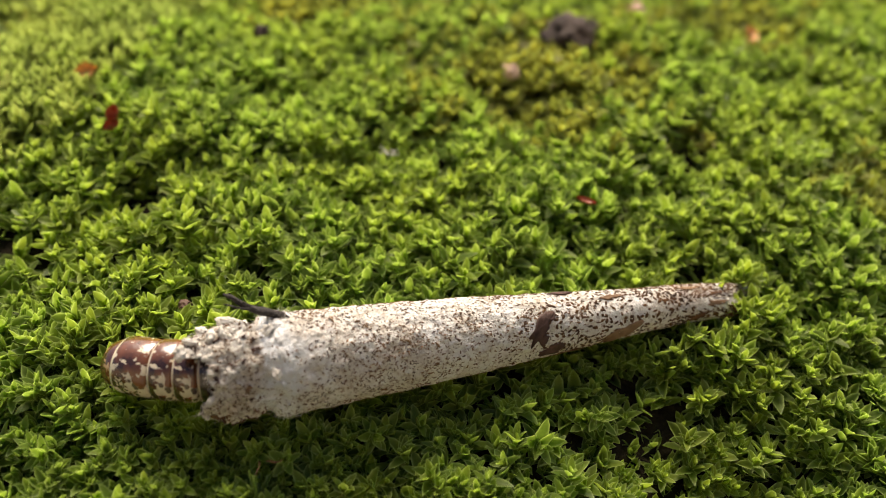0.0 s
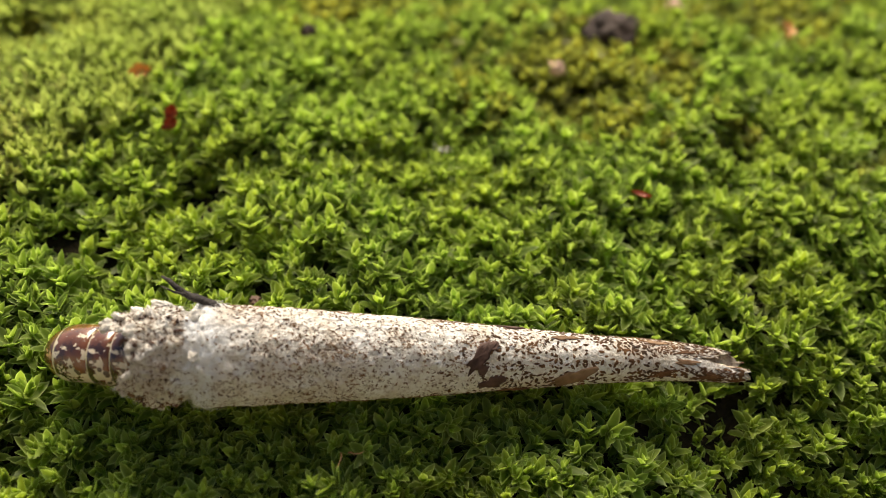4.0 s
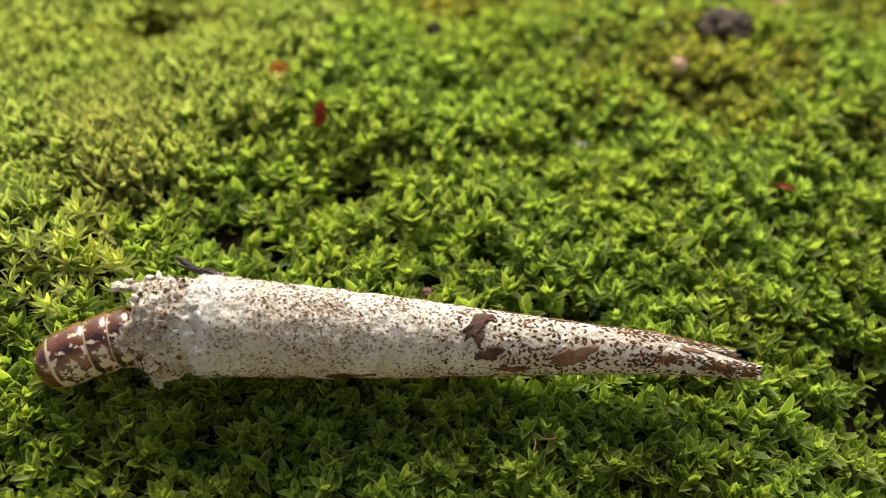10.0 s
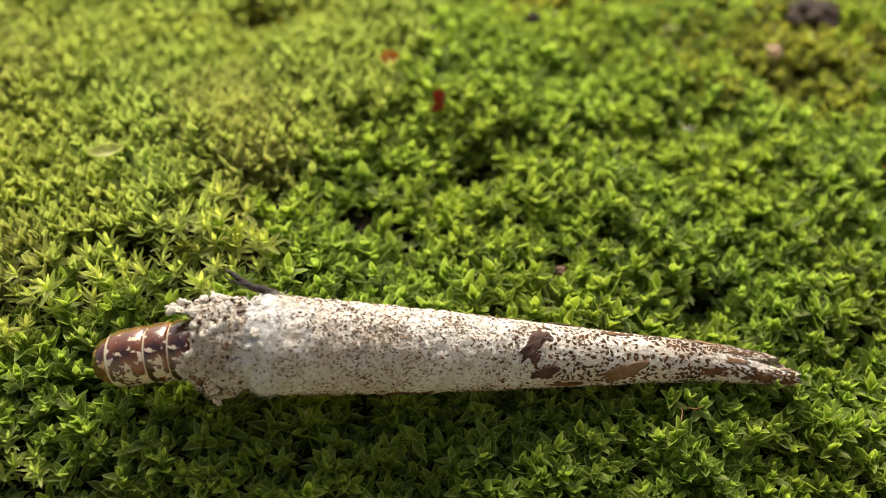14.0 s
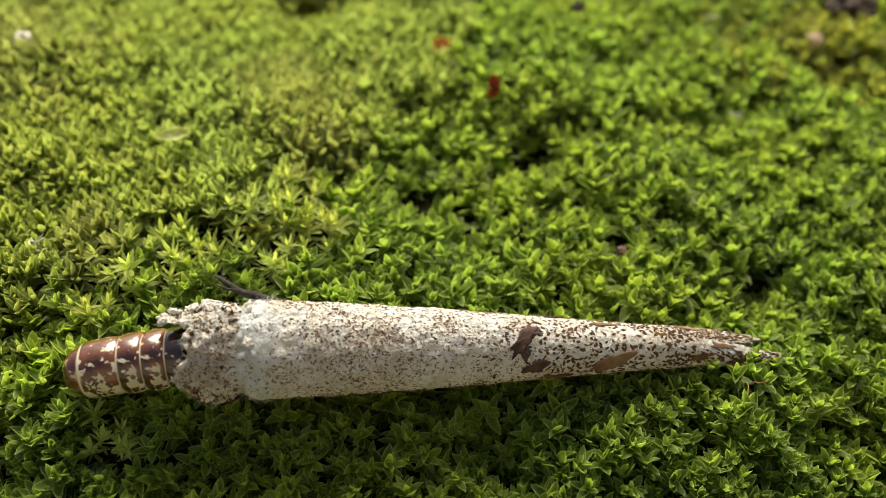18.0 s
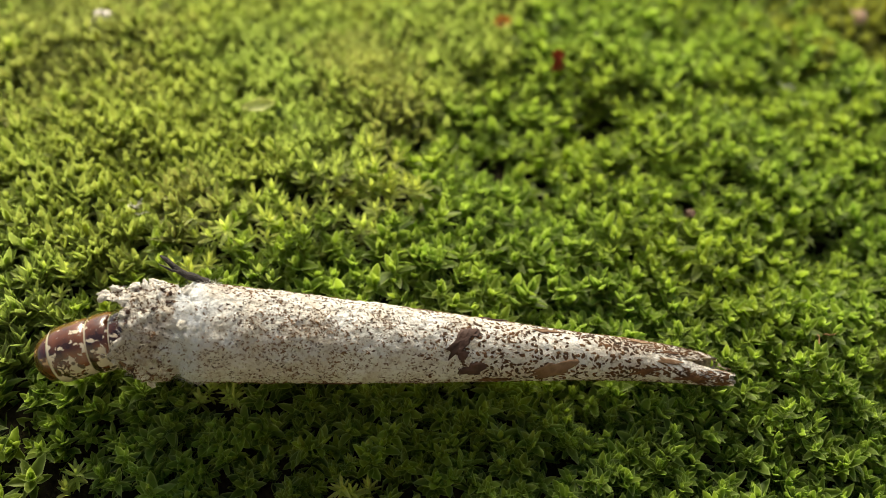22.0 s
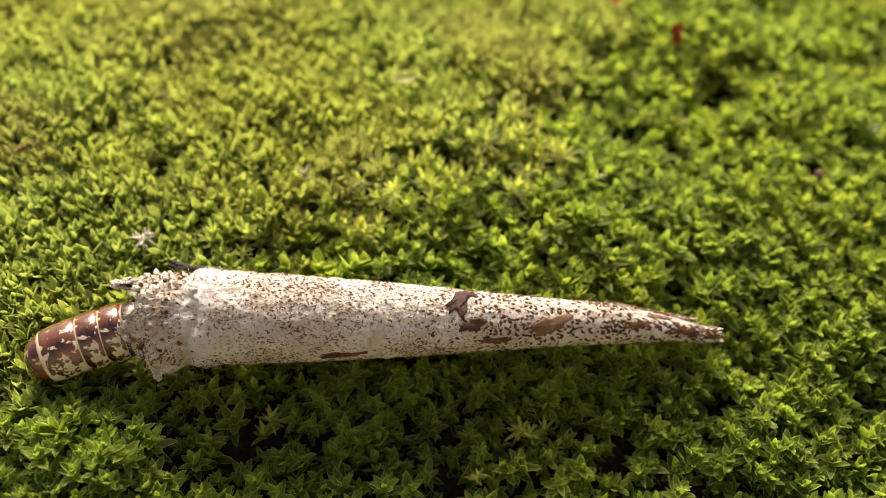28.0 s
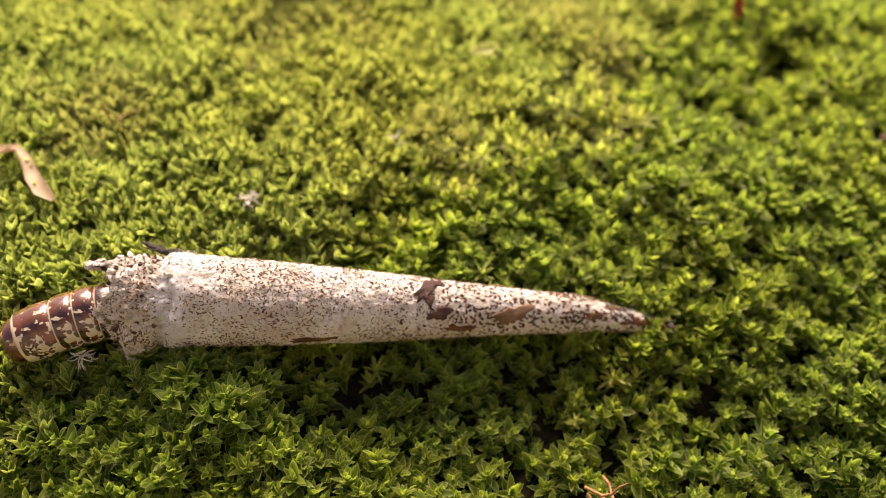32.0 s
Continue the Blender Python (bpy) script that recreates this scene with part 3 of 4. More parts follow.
def lining_mesh():
    """The inner wall of the mouth, closed behind."""
    sides, verts, faces = 48, [], []
    rows = [(0.0, 0.965), (0.12, 0.91), (0.3, 0.84), (0.5, 0.80), (0.75, 0.5), (0.8, 0.02)]
    for x, k in rows:
        for s in range(sides):
            w = 360 * s / sides
            at = lip(w) * (1 - x / 0.8) + x
            p = on_bag(max(at, 0.0), w)
            verts.append((at, p.y * k, p.z * k))
    for i in range(len(rows) - 1):
        for s in range(sides):
            j = (s + 1) % sides
            faces.append((i * sides + s, i * sides + j, (i + 1) * sides + j, (i + 1) * sides + s))
    return mesh_of("lining", verts, faces, INSIDE)


def flake_mesh(name, x, angle, length, width, material, seed, turn=0.0, lift=0.014, rag=0.25):
    """A thin flake stuck on the bag, following its round, with a ragged rim and real thickness."""
    rng = random.Random(seed)
    n, rings = 18, 4
    rim = [1 + rag * rng.uniform(-1, 0.6) for _ in range(n)]
    top = []
    for i in range(rings + 1):
        for k in range(n):
            w = 2 * math.pi * k / n
            s = i / rings * rim[k]
            u, v = length / 2 * s * math.cos(w), width / 2 * s * math.sin(w)
            u, v = u * math.cos(turn) - v * math.sin(turn), u * math.sin(turn) + v * math.cos(turn)
            top.append((x + u, angle + math.degrees(v / girth(x)), lift * (1 + 0.5 * noise.noise(Vector((u * 9, v * 9, seed))))))
    verts = [tuple(on_bag(a, b, c)) for a, b, c in top] + [tuple(on_bag(a, b, -0.01)) for a, b, c in top[-n:]]
    faces = []
    for i in range(rings):
        for k in range(n):
            j = (k + 1) % n
            faces.append((i * n + k, (i + 1) * n + k, (i + 1) * n + j, i * n + j))
    o, low = rings * n, (rings + 1) * n
    for k in range(n):
        j = (k + 1) % n
        faces.append((o + k, low + k, low + j, o + j))
    return mesh_of(name, verts, faces, material)


def specks_mesh(seed, tries, low, high, density, length, width, material, apart=0.0, arc=(0, 360)):
    """Small rounded chips felted into the silk: density follows x, with length and width in centimetres."""
    rng = random.Random(seed)
    verts, tris = [], []
    taken = set()
    for _ in range(tries):
        x = rng.uniform(low, high)
        r = girth(x)
        a = rng.uniform(*arc)
        crowd = 0.85 + 1.3 * noise.noise(Vector((x * 2.4, 1.6 * math.cos(radians(a)), 1.6 * math.sin(radians(a)))))
        if rng.random() > crowd * density(x) * r / 0.42:
            continue
        if x < lip(a) + 0.03:
            continue
        if x > 4.55 and 42 < a < 84 and rng.random() < 0.8:
            continue
        if apart:
            u, v = x / apart, radians(a) * r / apart
            v += 0.5 * (round(u) % 2)
            cell = (round(u), round(v))
            if cell in taken or abs(u - cell[0]) > 0.44 or abs(v - cell[1]) > 0.42:
                continue
            taken.add(cell)
        ln, wd = rng.uniform(*length) / 2, rng.uniform(*width) / 2
        t, skew = rng.gauss(0, 0.75), rng.uniform(-0.4, 0.4)
        base = len(verts)
        for u, v in ((-1, skew), (-0.45, 0.9), (0.4, 1.0), (1, -skew), (0.5, -0.9), (-0.35, -1.0)):
            u, v = u * ln * rng.uniform(0.8, 1.2), v * wd * rng.uniform(0.6, 1.2)
            du, dv = u * math.cos(t) - v * math.sin(t), u * math.sin(t) + v * math.cos(t)
            verts.append(tuple(on_bag(x + du, a + math.degrees(dv / r), 0.0015)))
        verts.append(tuple(on_bag(x, a, 0.006)))
        tris += [(base + k, base + 6, base + (k + 1) % 6) for k in range(6)]
    return mesh_of("specks", verts, np.array(tris), material, False)


def fibres_mesh(seed, count, low, high, length, thick, stand, material):
    """Loose threads lying on the bag; stand: how far they rise off it."""
    rng = random.Random(seed)
    verts, faces = [], []
    for _ in range(count):
        x, a = rng.uniform(low, high), rng.uniform(0, 360)
        out = Vector((0, -math.cos(radians(a)), math.sin(radians(a))))
        p = on_bag(max(x, lip(a) + 0.01), a, 0.001)
        way = Vector((rng.gauss(0, 1), rng.gauss(0, 1), rng.gauss(0, 1)))
        way = (way - out * way.dot(out)).normalized()
        bend = out.cross(way) * rng.uniform(-0.5, 0.5)
        ln = length * rng.uniform(0.5, 1.5)
        up = abs(rng.gauss(0, stand)) + 0.08
        q = [p - out * 0.003, p + (way * 0.5 + bend * 0.4 + out * up) * ln, p + (way + bend + out * up * rng.uniform(0.2, 1.6)) * ln]
        v, f = tube(q, [thick, thick, thick * 0.5], 3)
        b = len(verts)
        verts += v
        faces += [tuple(k + b for k in face) for face in f]
    return mesh_of("silk_threads", verts, faces, material)


def scrap_mesh(name, seed, length, width, material, curl=0.3, thick=0.010):
    """A thin curled leaf or scale, pointed at both ends, with thickness."""
    rng = random.Random(seed)
    n, m = 12, 6
    verts, faces = [], []
    for side in (0, 1):
        for i in range(n + 1):
            s = i / n
            w = width / 2 * math.sin(math.pi * min(max(s, 0.03), 0.97)) ** 0.75 * (1 + 0.15 * noise.noise(Vector((s * 5, seed, 0))))
            for k in range(m + 1):
                v = 2 * k / m - 1
                verts.append(((s - 0.5) * length, v * w, curl * width * v * v + curl * length * 0.5 * (s - 0.4) ** 2 + 0.06 * width * noise.noise(Vector((s * 6, v * 3, seed))) - side * thick))
    grid = (n + 1) * (m + 1)
    for side in (0, 1):
        for i in range(n):
            for k in range(m):
                a = side * grid + i * (m + 1) + k
                f = (a, a + m + 1, a + m + 2, a + 1)
                faces.append(f if side == 0 else f[::-1])
    edge = [i * (m + 1) for i in range(n + 1)] + [n * (m + 1) + k for k in range(1, m + 1)] + [i * (m + 1) + m for i in range(n - 1, -1, -1)] + [k for k in range(m - 1, 0, -1)]
    for i, a in enumerate(edge):
        b = edge[(i + 1) % len(edge)]
        faces.append((a, b, b + grid, a + grid))
    return mesh_of(name, verts, faces, material)


def lump_mesh(name, seed, size, material, flat=0.6):
    bm = bmesh.new()
    bmesh.ops.create_icosphere(bm, subdivisions=4, radius=size)
    for v in bm.verts:
        k = 0.45 * noise.noise(v.co * (1.6 / size) + Vector((seed, 0, 0))) + 0.22 * noise.noise(v.co * (4.5 / size)) + 0.1 * noise.noise(v.co * (10 / size))
        v.co = v.co * (1 + k)
        v.co.z *= flat
    me_v, me_f = [tuple(v.co) for v in bm.verts], [tuple(w.index for w in f.verts) for f in bm.faces]
    bm.free()
    return mesh_of(name, me_v, me_f, material)


def at_bag(x, angle, out=0.0):
    return pose(*(on_bag(x, angle, out) * CM))


def barrel(name, rows, sides, material, squash=0.92):
    """A rounded body piece along x: rows of x, radius."""
    verts, faces = [], []
    for x, r in rows:
        for k in range(sides):
            w = 2 * math.pi * k / sides
            verts.append((x, r * math.cos(w), r * squash * math.sin(w)))
    for i in range(len(rows) - 1):
        for k in range(sides):
            j = (k + 1) % sides
            faces.append((i * sides + k, i * sides + j, (i + 1) * sides + j, (i + 1) * sides + k))
    faces.append(tuple(reversed(range(sides))))
    faces.append(tuple(range((len(rows) - 1) * sides, len(rows) * sides)))
    return mesh_of(name, verts, faces, material)


bagworm = tagged(new("bagworm"), "bagworm caterpillar dragging a long speckled pale silk bag over moss", "bagworm")
bag = part("bag", bag_mesh(), bagworm, "tapering felted silk bag, cream with brown specks")
part("lining", lining_mesh(), bag, "dark lining of the bag's mouth")
part("lining", tail_lining_mesh(), bag, "brown-stained lining of the torn tail")
FLAKES = [(2.95, 66, 0.34, 0.13, BARK, 3, 0.86, 0.016, 0.35, "dark brown bark flake"), (3.05, 82, 0.12, 0.10, BARK, 12, 0.3, 0.013, 0.4, "dark brown bark flake"),
          (2.97, 42, 0.10, 0.12, BARK, 8, 0.1, 0.012, 0.4, "dark brown bark flake"), (3.07, 16, 0.22, 0.115, BARK, 5, 0.22, 0.014, 0.4, "dark brown bark flake"),
          (3.24, 139, 0.23, 0.075, BARK, 17, 0.0, 0.012, 0.3, "dark brown bark flake"), (3.68, 111, 0.28, 0.055, TAN_BARK, 7, 0.1, 0.008, 0.4, "tan bark flake"),
          (3.76, 20, 0.40, 0.15, TAN_BARK, 6, 0.35, 0.010, 0.4, "tan bark flake"), (3.30, -16, 0.30, 0.07, RED_BARK, 60, 0.05, 0.006, 0.5, "red-brown bark stain"),
          (1.95, -34, 0.50, 0.07, RED_BARK, 61, 0.02, 0.006, 0.6, "red-brown bark stain"), (4.55, 120, 0.34, 0.05, TAN_BARK, 9, 0.05, 0.008, 0.5, "tan bark flake"),
          (4.85, 58, 0.40, 0.06, TAN_BARK, 19, 0.06, 0.006, 0.5, "tan bark flake"), (4.98, 12, 0.24, 0.07, RED_BARK, 62, 0.12, 0.006, 0.6, "red-brown bark stain"),
          (4.55, 22, 0.24, 0.06, RED_BARK, 63, 0.2, 0.005, 0.6, "red-brown bark stain"), (4.95, 100, 0.17, 0.06, RED_BARK, 64, 0.05, 0.005, 0.6, "red-brown bark stain")]
for x, angle, ln, wd, mat, seed, turn, lift, rag, label in FLAKES:
    part("bark_flake", flake_mesh("bark_flake", x, angle, ln, wd, mat, seed, turn, lift, rag), bag, label)
tagged(part("specks", specks_mesh(21, 24000, 0.02, 5.2, lambda x: 0.75 if x < 0.64 else 0.18 if x < 0.86 else 0.62 if x < 2.9 else 0.40 if x < 3.4 else 0.08, (0.013, 0.038), (0.007, 0.015), SPECK), bag, "dark crumbs felted into the silk"), kind="stuff")
tagged(part("specks", specks_mesh(22, 9000, 2.6, 5.3, lambda x: 0.10 + 1.25 * min(1, max(0, (x - 2.9) / 0.9)), (0.026, 0.062), (0.018, 0.030), TAIL_SPECK, 0.046), bag, "red-brown bark crumbs felted into the silk"), kind="stuff")
tagged(part("specks", specks_mesh(24, 1300, 4.25, 5.3, lambda x: 2.0, (0.030, 0.070), (0.020, 0.036), TAIL_SPECK, 0.040, (-2, 32)), bag, "streak of crowded red-brown bark crumbs"), kind="stuff")
tagged(part("specks", specks_mesh(25, 2000, 3.95, 5.2, lambda x: 1.1, (0.026, 0.058), (0.018, 0.030), TAIL_SPECK, 0.040, (70, 160)), bag, "streak of crowded red-brown bark crumbs"), kind="stuff")
tagged(part("specks", specks_mesh(23, 9000, 0.02, 5.2, lambda x: 0.40 if x < 0.64 else 0.34, (0.008, 0.020), (0.004, 0.010), PALE_SPECK), bag, "small tan crumbs felted into the silk"), kind="stuff")
tagged(part("silk_threads", fibres_mesh(31, 1300, 0.0, 0.66, 0.042, 0.0012, 0.16, FLUFF), bag, "shaggy pale silk threads"), kind="stuff")
tagged(part("silk_threads", fibres_mesh(34, 260, 0.0, 0.66, 0.036, 0.0016, 0.10, TAN_BARK), bag, "brown plant fibres in the collar"), kind="stuff")
tagged(part("silk_threads", fibres_mesh(33, 1500, 0.62, 0.92, 0.050, 0.0009, 0.25, FLUFF), bag, "white fluffy silk ring"), kind="stuff")
tagged(part("silk_threads", fibres_mesh(32, 1600, 0.9, 5.2, 0.024, 0.0008, 0.12, FLUFF), bag, "short silk fuzz"), kind="stuff")
for k, (x, angle, size, long) in enumerate(((-0.02, 118, 0.050, 1.5), (0.03, 106, 0.040, 1.2), (0.28, 126, 0.050, 1.4), (0.37, 120, 0.045, 1.8), (0.44, 130, 0.040, 1.2), (-0.01, 70, 0.042, 1.4),
                                         (-0.02, 30, 0.040, 1.5), (0.0, -10, 0.040, 1.3), (0.40, -66, 0.050, 1.6), (0.12, 128, 0.042, 1.5), (-0.03, 92, 0.040, 1.7), (0.70, 118, 0.060, 1.2), (0.72, 60, 0.055, 1.1))):
    part("silk_tuft", lump_mesh("silk_tuft", 40 + k, size * 0.85, TUFT, 0.8), bag, "matted pale silk tuft", at_bag(max(x, lip(angle) + 0.02), angle, 0.002) @ pose(0, 0, 0, 90 - angle, 20 * (-1) ** k, 37 * k) @ Matrix.Diagonal((long, 0.8, 1, 1)))
for k, (x, angle, size, long) in enumerate(((0.79, 100, 0.060, 1.3), (0.78, 78, 0.040, 1.4), (0.80, 118, 0.050, 1.2), (0.77, 45, 0.035, 1.4), (0.78, 142, 0.045, 1.4), (0.79, 15, 0.035, 1.4))):
    part("silk_tuft", lump_mesh("silk_tuft", 140 + k, size, PUFF, 0.45), bag, "white silk puff", at_bag(x, angle, -0.012) @ pose(0, 0, 0, 90 - angle, 0, 20 * k) @ Matrix.Diagonal((0.7, long, 1, 1)))
for k, (x, angle, size, long) in enumerate(((0.44, 162, 0.050, 1.9), (0.54, 158, 0.045, 1.6), (0.0, 119, 0.048, 1.2), (-0.05, 115, 0.034, 1.3), (0.24, 158, 0.050, 1.4))):
    part("silk_tuft", lump_mesh("silk_tuft", 160 + k, size, TUFT, 0.9), bag, "matted pale silk tuft", at_bag(max(x, lip(angle) + 0.01), angle, 0.01) @ pose(0, 0, 0, 90 - angle, 25, 31 * k) @ Matrix.Diagonal((long, 0.7, 1, 1)))
rng = random.Random(77)
for k in range(34):
    x, angle = rng.uniform(0.03, 0.64), rng.uniform(-40, 170)
    x = max(x, lip(angle) + 0.06)
    part("bark_crumb", flake_mesh("bark_crumb", x, angle, rng.uniform(0.03, 0.075), rng.uniform(0.015, 0.035), rng.choice((BARK, TAN_BARK, FLUFF, FLUFF)), 100 + k, rng.uniform(0, 3), 0.016, 0.4), bag)
stem = [on_bag(0.88, 128, -0.03) + Vector((-0.46, 0.29, 0.02)) * s + Vector((0, 0.012 * math.sin(s * 9), 0.014 * math.sin(s * 7))) for s in (0, 0.12, 0.25, 0.4, 0.5, 0.62, 0.75, 0.88, 1.0)]
part("twig", mesh_of("twig", *tube(stem, [0.036, 0.038, 0.033, 0.035, 0.029, 0.030, 0.024, 0.020, 0.008], 10, 0.35, 4), TWIG), bagworm, "thin blackish twig held in the silk")
fork = [stem[3] + Vector((-0.28, 0.10, 0.0)) * s + Vector((0, 0, 0.012 * math.sin(s * 8))) for s in (0, 0.3, 0.6, 0.8, 1.0)]
part("twig", mesh_of("twig", *tube(fork, [0.012, 0.011, 0.010, 0.007, 0.003], 7, 0.35, 6), TWIG), bagworm, "thin blackish twig held in the silk")

head = part("head", barrel("head", [(-0.120, 0.03), (-0.116, 0.085), (-0.100, 0.138), (-0.07, 0.172), (-0.03, 0.194), (0.02, 0.208), (0.10, 0.216), (0.20, 0.214), (0.30, 0.19)], 48, HEAD), bagworm, "glossy red-brown head capsule")
for side in (-1, 1):
    for k, (a, b) in enumerate(((0.0, 0.07), (0.04, 0.12), (0.0, -0.10))):
        bmv, bmf = tube([(-0.085 + a * 0.3, side * (0.128 + 0.01 * k), b - 0.05), (-0.08 + a * 0.3, side * (0.138 + 0.01 * k), b - 0.05)], [0.014, 0.006], 8)
        part("eye", mesh_of("eye", bmv, bmf, TWIG), head, "tiny dark eye")
    part("mandible", mesh_of("mandible", *tube([(-0.10, side * 0.05, -0.07), (-0.14, side * 0.04, -0.09), (-0.16, side * 0.012, -0.095)], [0.03, 0.026, 0.01], 8), HEAD), head)


def plate(half, r, front=0.93):
    """Rows of a body ring that rises from a pinched seam; front: how wide its fore edge is."""
    return [(-half - 0.012, r * front * 0.90), (-half, r * front * 0.965), (-half + 0.012, r * front), (-half + 0.04, r * (0.35 * front + 0.65)), (-0.02, r), (half * 0.5, r), (half - 0.02, r * 0.985), (half, r * 0.95), (half + 0.012, r * 0.89)]


SEGMENTS = [("prothorax", plate(0.155, 0.244, 0.95), FORE, 0.315, "brown plate with cream collar and dark dots"),
            ("thorax_segment", plate(0.092, 0.252, 0.97), THORAX, 0.562, "brown plate with a cream seam"),
            ("thorax_segment", plate(0.088, 0.256, 0.97), THORAX, 0.745, "brown plate blotched with cream"),
            ("body_segment", plate(0.092, 0.254, 0.97), BODY, 0.928, "dark brown segment with cream marks"),
            ("body_segment", plate(0.092, 0.250, 0.97), BODY, 1.115, "dark greyish-brown segment"),
            ("body_segment", plate(0.092, 0.245, 0.97), BODY, 1.302, "dark greyish-brown segment")]
segments = [(part(name, barrel(name, rows, 48, mat), bagworm, label), at) for name, rows, mat, at, label in SEGMENTS]


# ---- small things on the moss ----
def lay(x, y, up=0.0):
    return lie(x, y) + lumps(x, y) + up


thing("red_bract", scrap_mesh("red_bract", 4, 0.17, 0.14, RED, 0.6), -3.34, 7.46, lay(-3.34, 7.46, 0.09), "small glossy red bract caught in the moss", "bract", rz=70, ry=-25)
thing("red_bract", scrap_mesh("red_bract", 24, 0.17, 0.12, RED, 0.6), -3.38, 7.37, lay(-3.38, 7.37, 0.06), "small glossy red bract caught in the moss", "bract", rz=40, rx=35)
thing("orange_scale", scrap_mesh("orange_scale", 6, 0.24, 0.17, ORANGE), -3.92, 8.39, lay(-3.92, 8.39, 0.03), "small orange bud scale on the moss", "bud scale", rz=20, rx=30)
thing("orange_scale", scrap_mesh("orange_scale", 9, 0.30, 0.2, ORANGE), 3.81, 10.04, lay(3.81, 10.04, 0.04), "small orange bud scale on the moss", "bud scale", rz=80, rx=30)
thing("pink_chip", lump_mesh("pink_chip", 3, 0.10, PINK, 0.7), 0.76, 8.90, lay(0.76, 8.90, 0.01), "pale pinkish chip in the moss", "chip")
thing("pink_chip", lump_mesh("pink_chip", 8, 0.10, PINK, 0.7), 2.45, 10.55, lay(2.45, 10.55, 0.05), "pale pinkish chip in the moss", "chip")
thing("soil_clod", lump_mesh("soil_clod", 5, 0.30, CLOD, 0.45), 1.54, 9.80, lay(1.54, 9.80, 0.0), "dark crumbly soil clod bare of moss", "soil clod")
thing("red_bract", scrap_mesh("red_bract", 14, 0.20, 0.07, RED), 1.40, 6.64, lay(1.40, 6.64, 0.03), "thin dull red bract caught in the moss", "bract", rz=-25)
thing("dark_seed", lump_mesh("dark_seed", 11, 0.085, CLOD, 0.8), -2.16, 9.38, lay(-2.16, 9.38, 0.02), "dark round seed in the moss", "seed")
thing("brown_seed", lump_mesh("brown_seed", 17, 0.055, SEED, 0.8), -2.24, 5.19, lay(-2.24, 5.19, -0.02), "small brown seed lying in the moss", "seed")
thing("pale_leaf", scrap_mesh("pale_leaf", 16, 0.34, 0.17, PALE, 0.25), -6.60, 6.34, lay(-6.60, 6.34, 0.17), "pale yellow leaf tip among the moss", "leaf", rz=12, rx=8)
thing("white_chip", lump_mesh("white_chip", 19, 0.095, WHITE, 0.8), -8.60, 8.12, lay(-8.60, 8.12, 0.03), "small off-white chip on the moss", "chip")


def ribbon_mesh(name, points, widths, leans, material, thick=0.012):
    """A bent strip with thickness and a trough along it. leans: degrees by which each cross-section is tipped."""
    verts, faces, m = [], [], 5
    n = len(points)
    pts = [Vector(p) for p in points]
    for side in (0, 1):
        for i, p in enumerate(pts):
            way = (pts[min(i + 1, n - 1)] - pts[max(i - 1, 0)]).normalized()
            flat = Vector((0, 0, 1)).cross(way).normalized()
            flat = Matrix.Rotation(radians(leans[i]), 3, way) @ flat
            up = way.cross(flat)
            for k in range(m):
                v = 2 * k / (m - 1) - 1
                verts.append(tuple(p + flat * v * widths[i] * (1 + 0.2 * noise.noise(p * 8 + Vector((v, 0, 0)))) + up * (0.5 * widths[i] * v * v - side * thick)))
    g = n * m
    for side in (0, 1):
        for i in range(n - 1):
            for k in range(m - 1):
                a = side * g + i * m + k
                f = (a, a + m, a + m + 1, a + 1)
                faces.append(f if side == 0 else f[::-1])
    edge = [i * m for i in range(n)] + [(n - 1) * m + k for k in range(1, m)] + [i * m + m - 1 for i in range(n - 2, -1, -1)] + [k for k in range(m - 2, 0, -1)]
    for i, a in enumerate(edge):
        c = edge[(i + 1) % len(edge)]
        faces.append((a, c, c + g, a + g))
    return mesh_of(name, verts, faces, material)


dry = [(-0.62, 0.10, 0.02), (-0.45, 0.20, 0.05), (-0.28, 0.22, 0.09), (-0.14, 0.25, 0.11), (-0.05, 0.18, 0.10), (0.04, 0.02, 0.07), (0.13, -0.14, 0.05), (0.24, -0.26, 0.03), (0.36, -0.36, 0.0)]
thing("dry_leaf", ribbon_mesh("dry_leaf", dry, [0.04, 0.08, 0.09, 0.08, 0.07, 0.075, 0.085, 0.08, 0.03], [20, 10, -10, -30, -50, -40, -10, 20, 30], DRY), -11.26, 4.46, lay(-11.26, 4.46, 0.05), "curled dry straw-coloured leaf strip on the moss", "leaf")


def wisp(name, piece, x, y, seed, size, count, material, label, category, thick, up=0.05):
    """A loose bundle of thin threads, each a part of its own."""
    rng = random.Random(seed)
    ob = thing(name, None, x, y, lay(x, y, up), label, category)
    for _ in range(count):
        p = Vector((rng.uniform(-1, 1), rng.uniform(-1, 1), rng.uniform(-0.3, 0.4))) * size * 0.4
        way = Vector((rng.uniform(-1, 1), rng.uniform(-1, 1), rng.uniform(-0.3, 0.4))).normalized()
        pts = []
        for _ in range(6):
            pts.append(p.copy())
            way = (way + Vector((rng.uniform(-1, 1), rng.uniform(-1, 1), rng.uniform(-0.5, 0.5))) * 0.6).normalized()
            p = p + way * size * 0.28
        part(piece, mesh_of(piece, *tube(pts, [thick, thick * 1.1, thick, thick, thick * 0.8, thick * 0.4], 6, 0.2, seed), material), ob)
    return ob


wisp("silk_wisp", "thread", -9.07, 4.12, 3, 0.085, 20, LICHEN, "tangled white silk wisp on the moss", "silk wisp", 0.008, 0.08)
wisp("silk_wisp", "thread", -0.59, 7.46, 21, 0.07, 6, LICHEN, "tangled white silk wisp on the moss", "silk wisp", 0.005, 0.02)
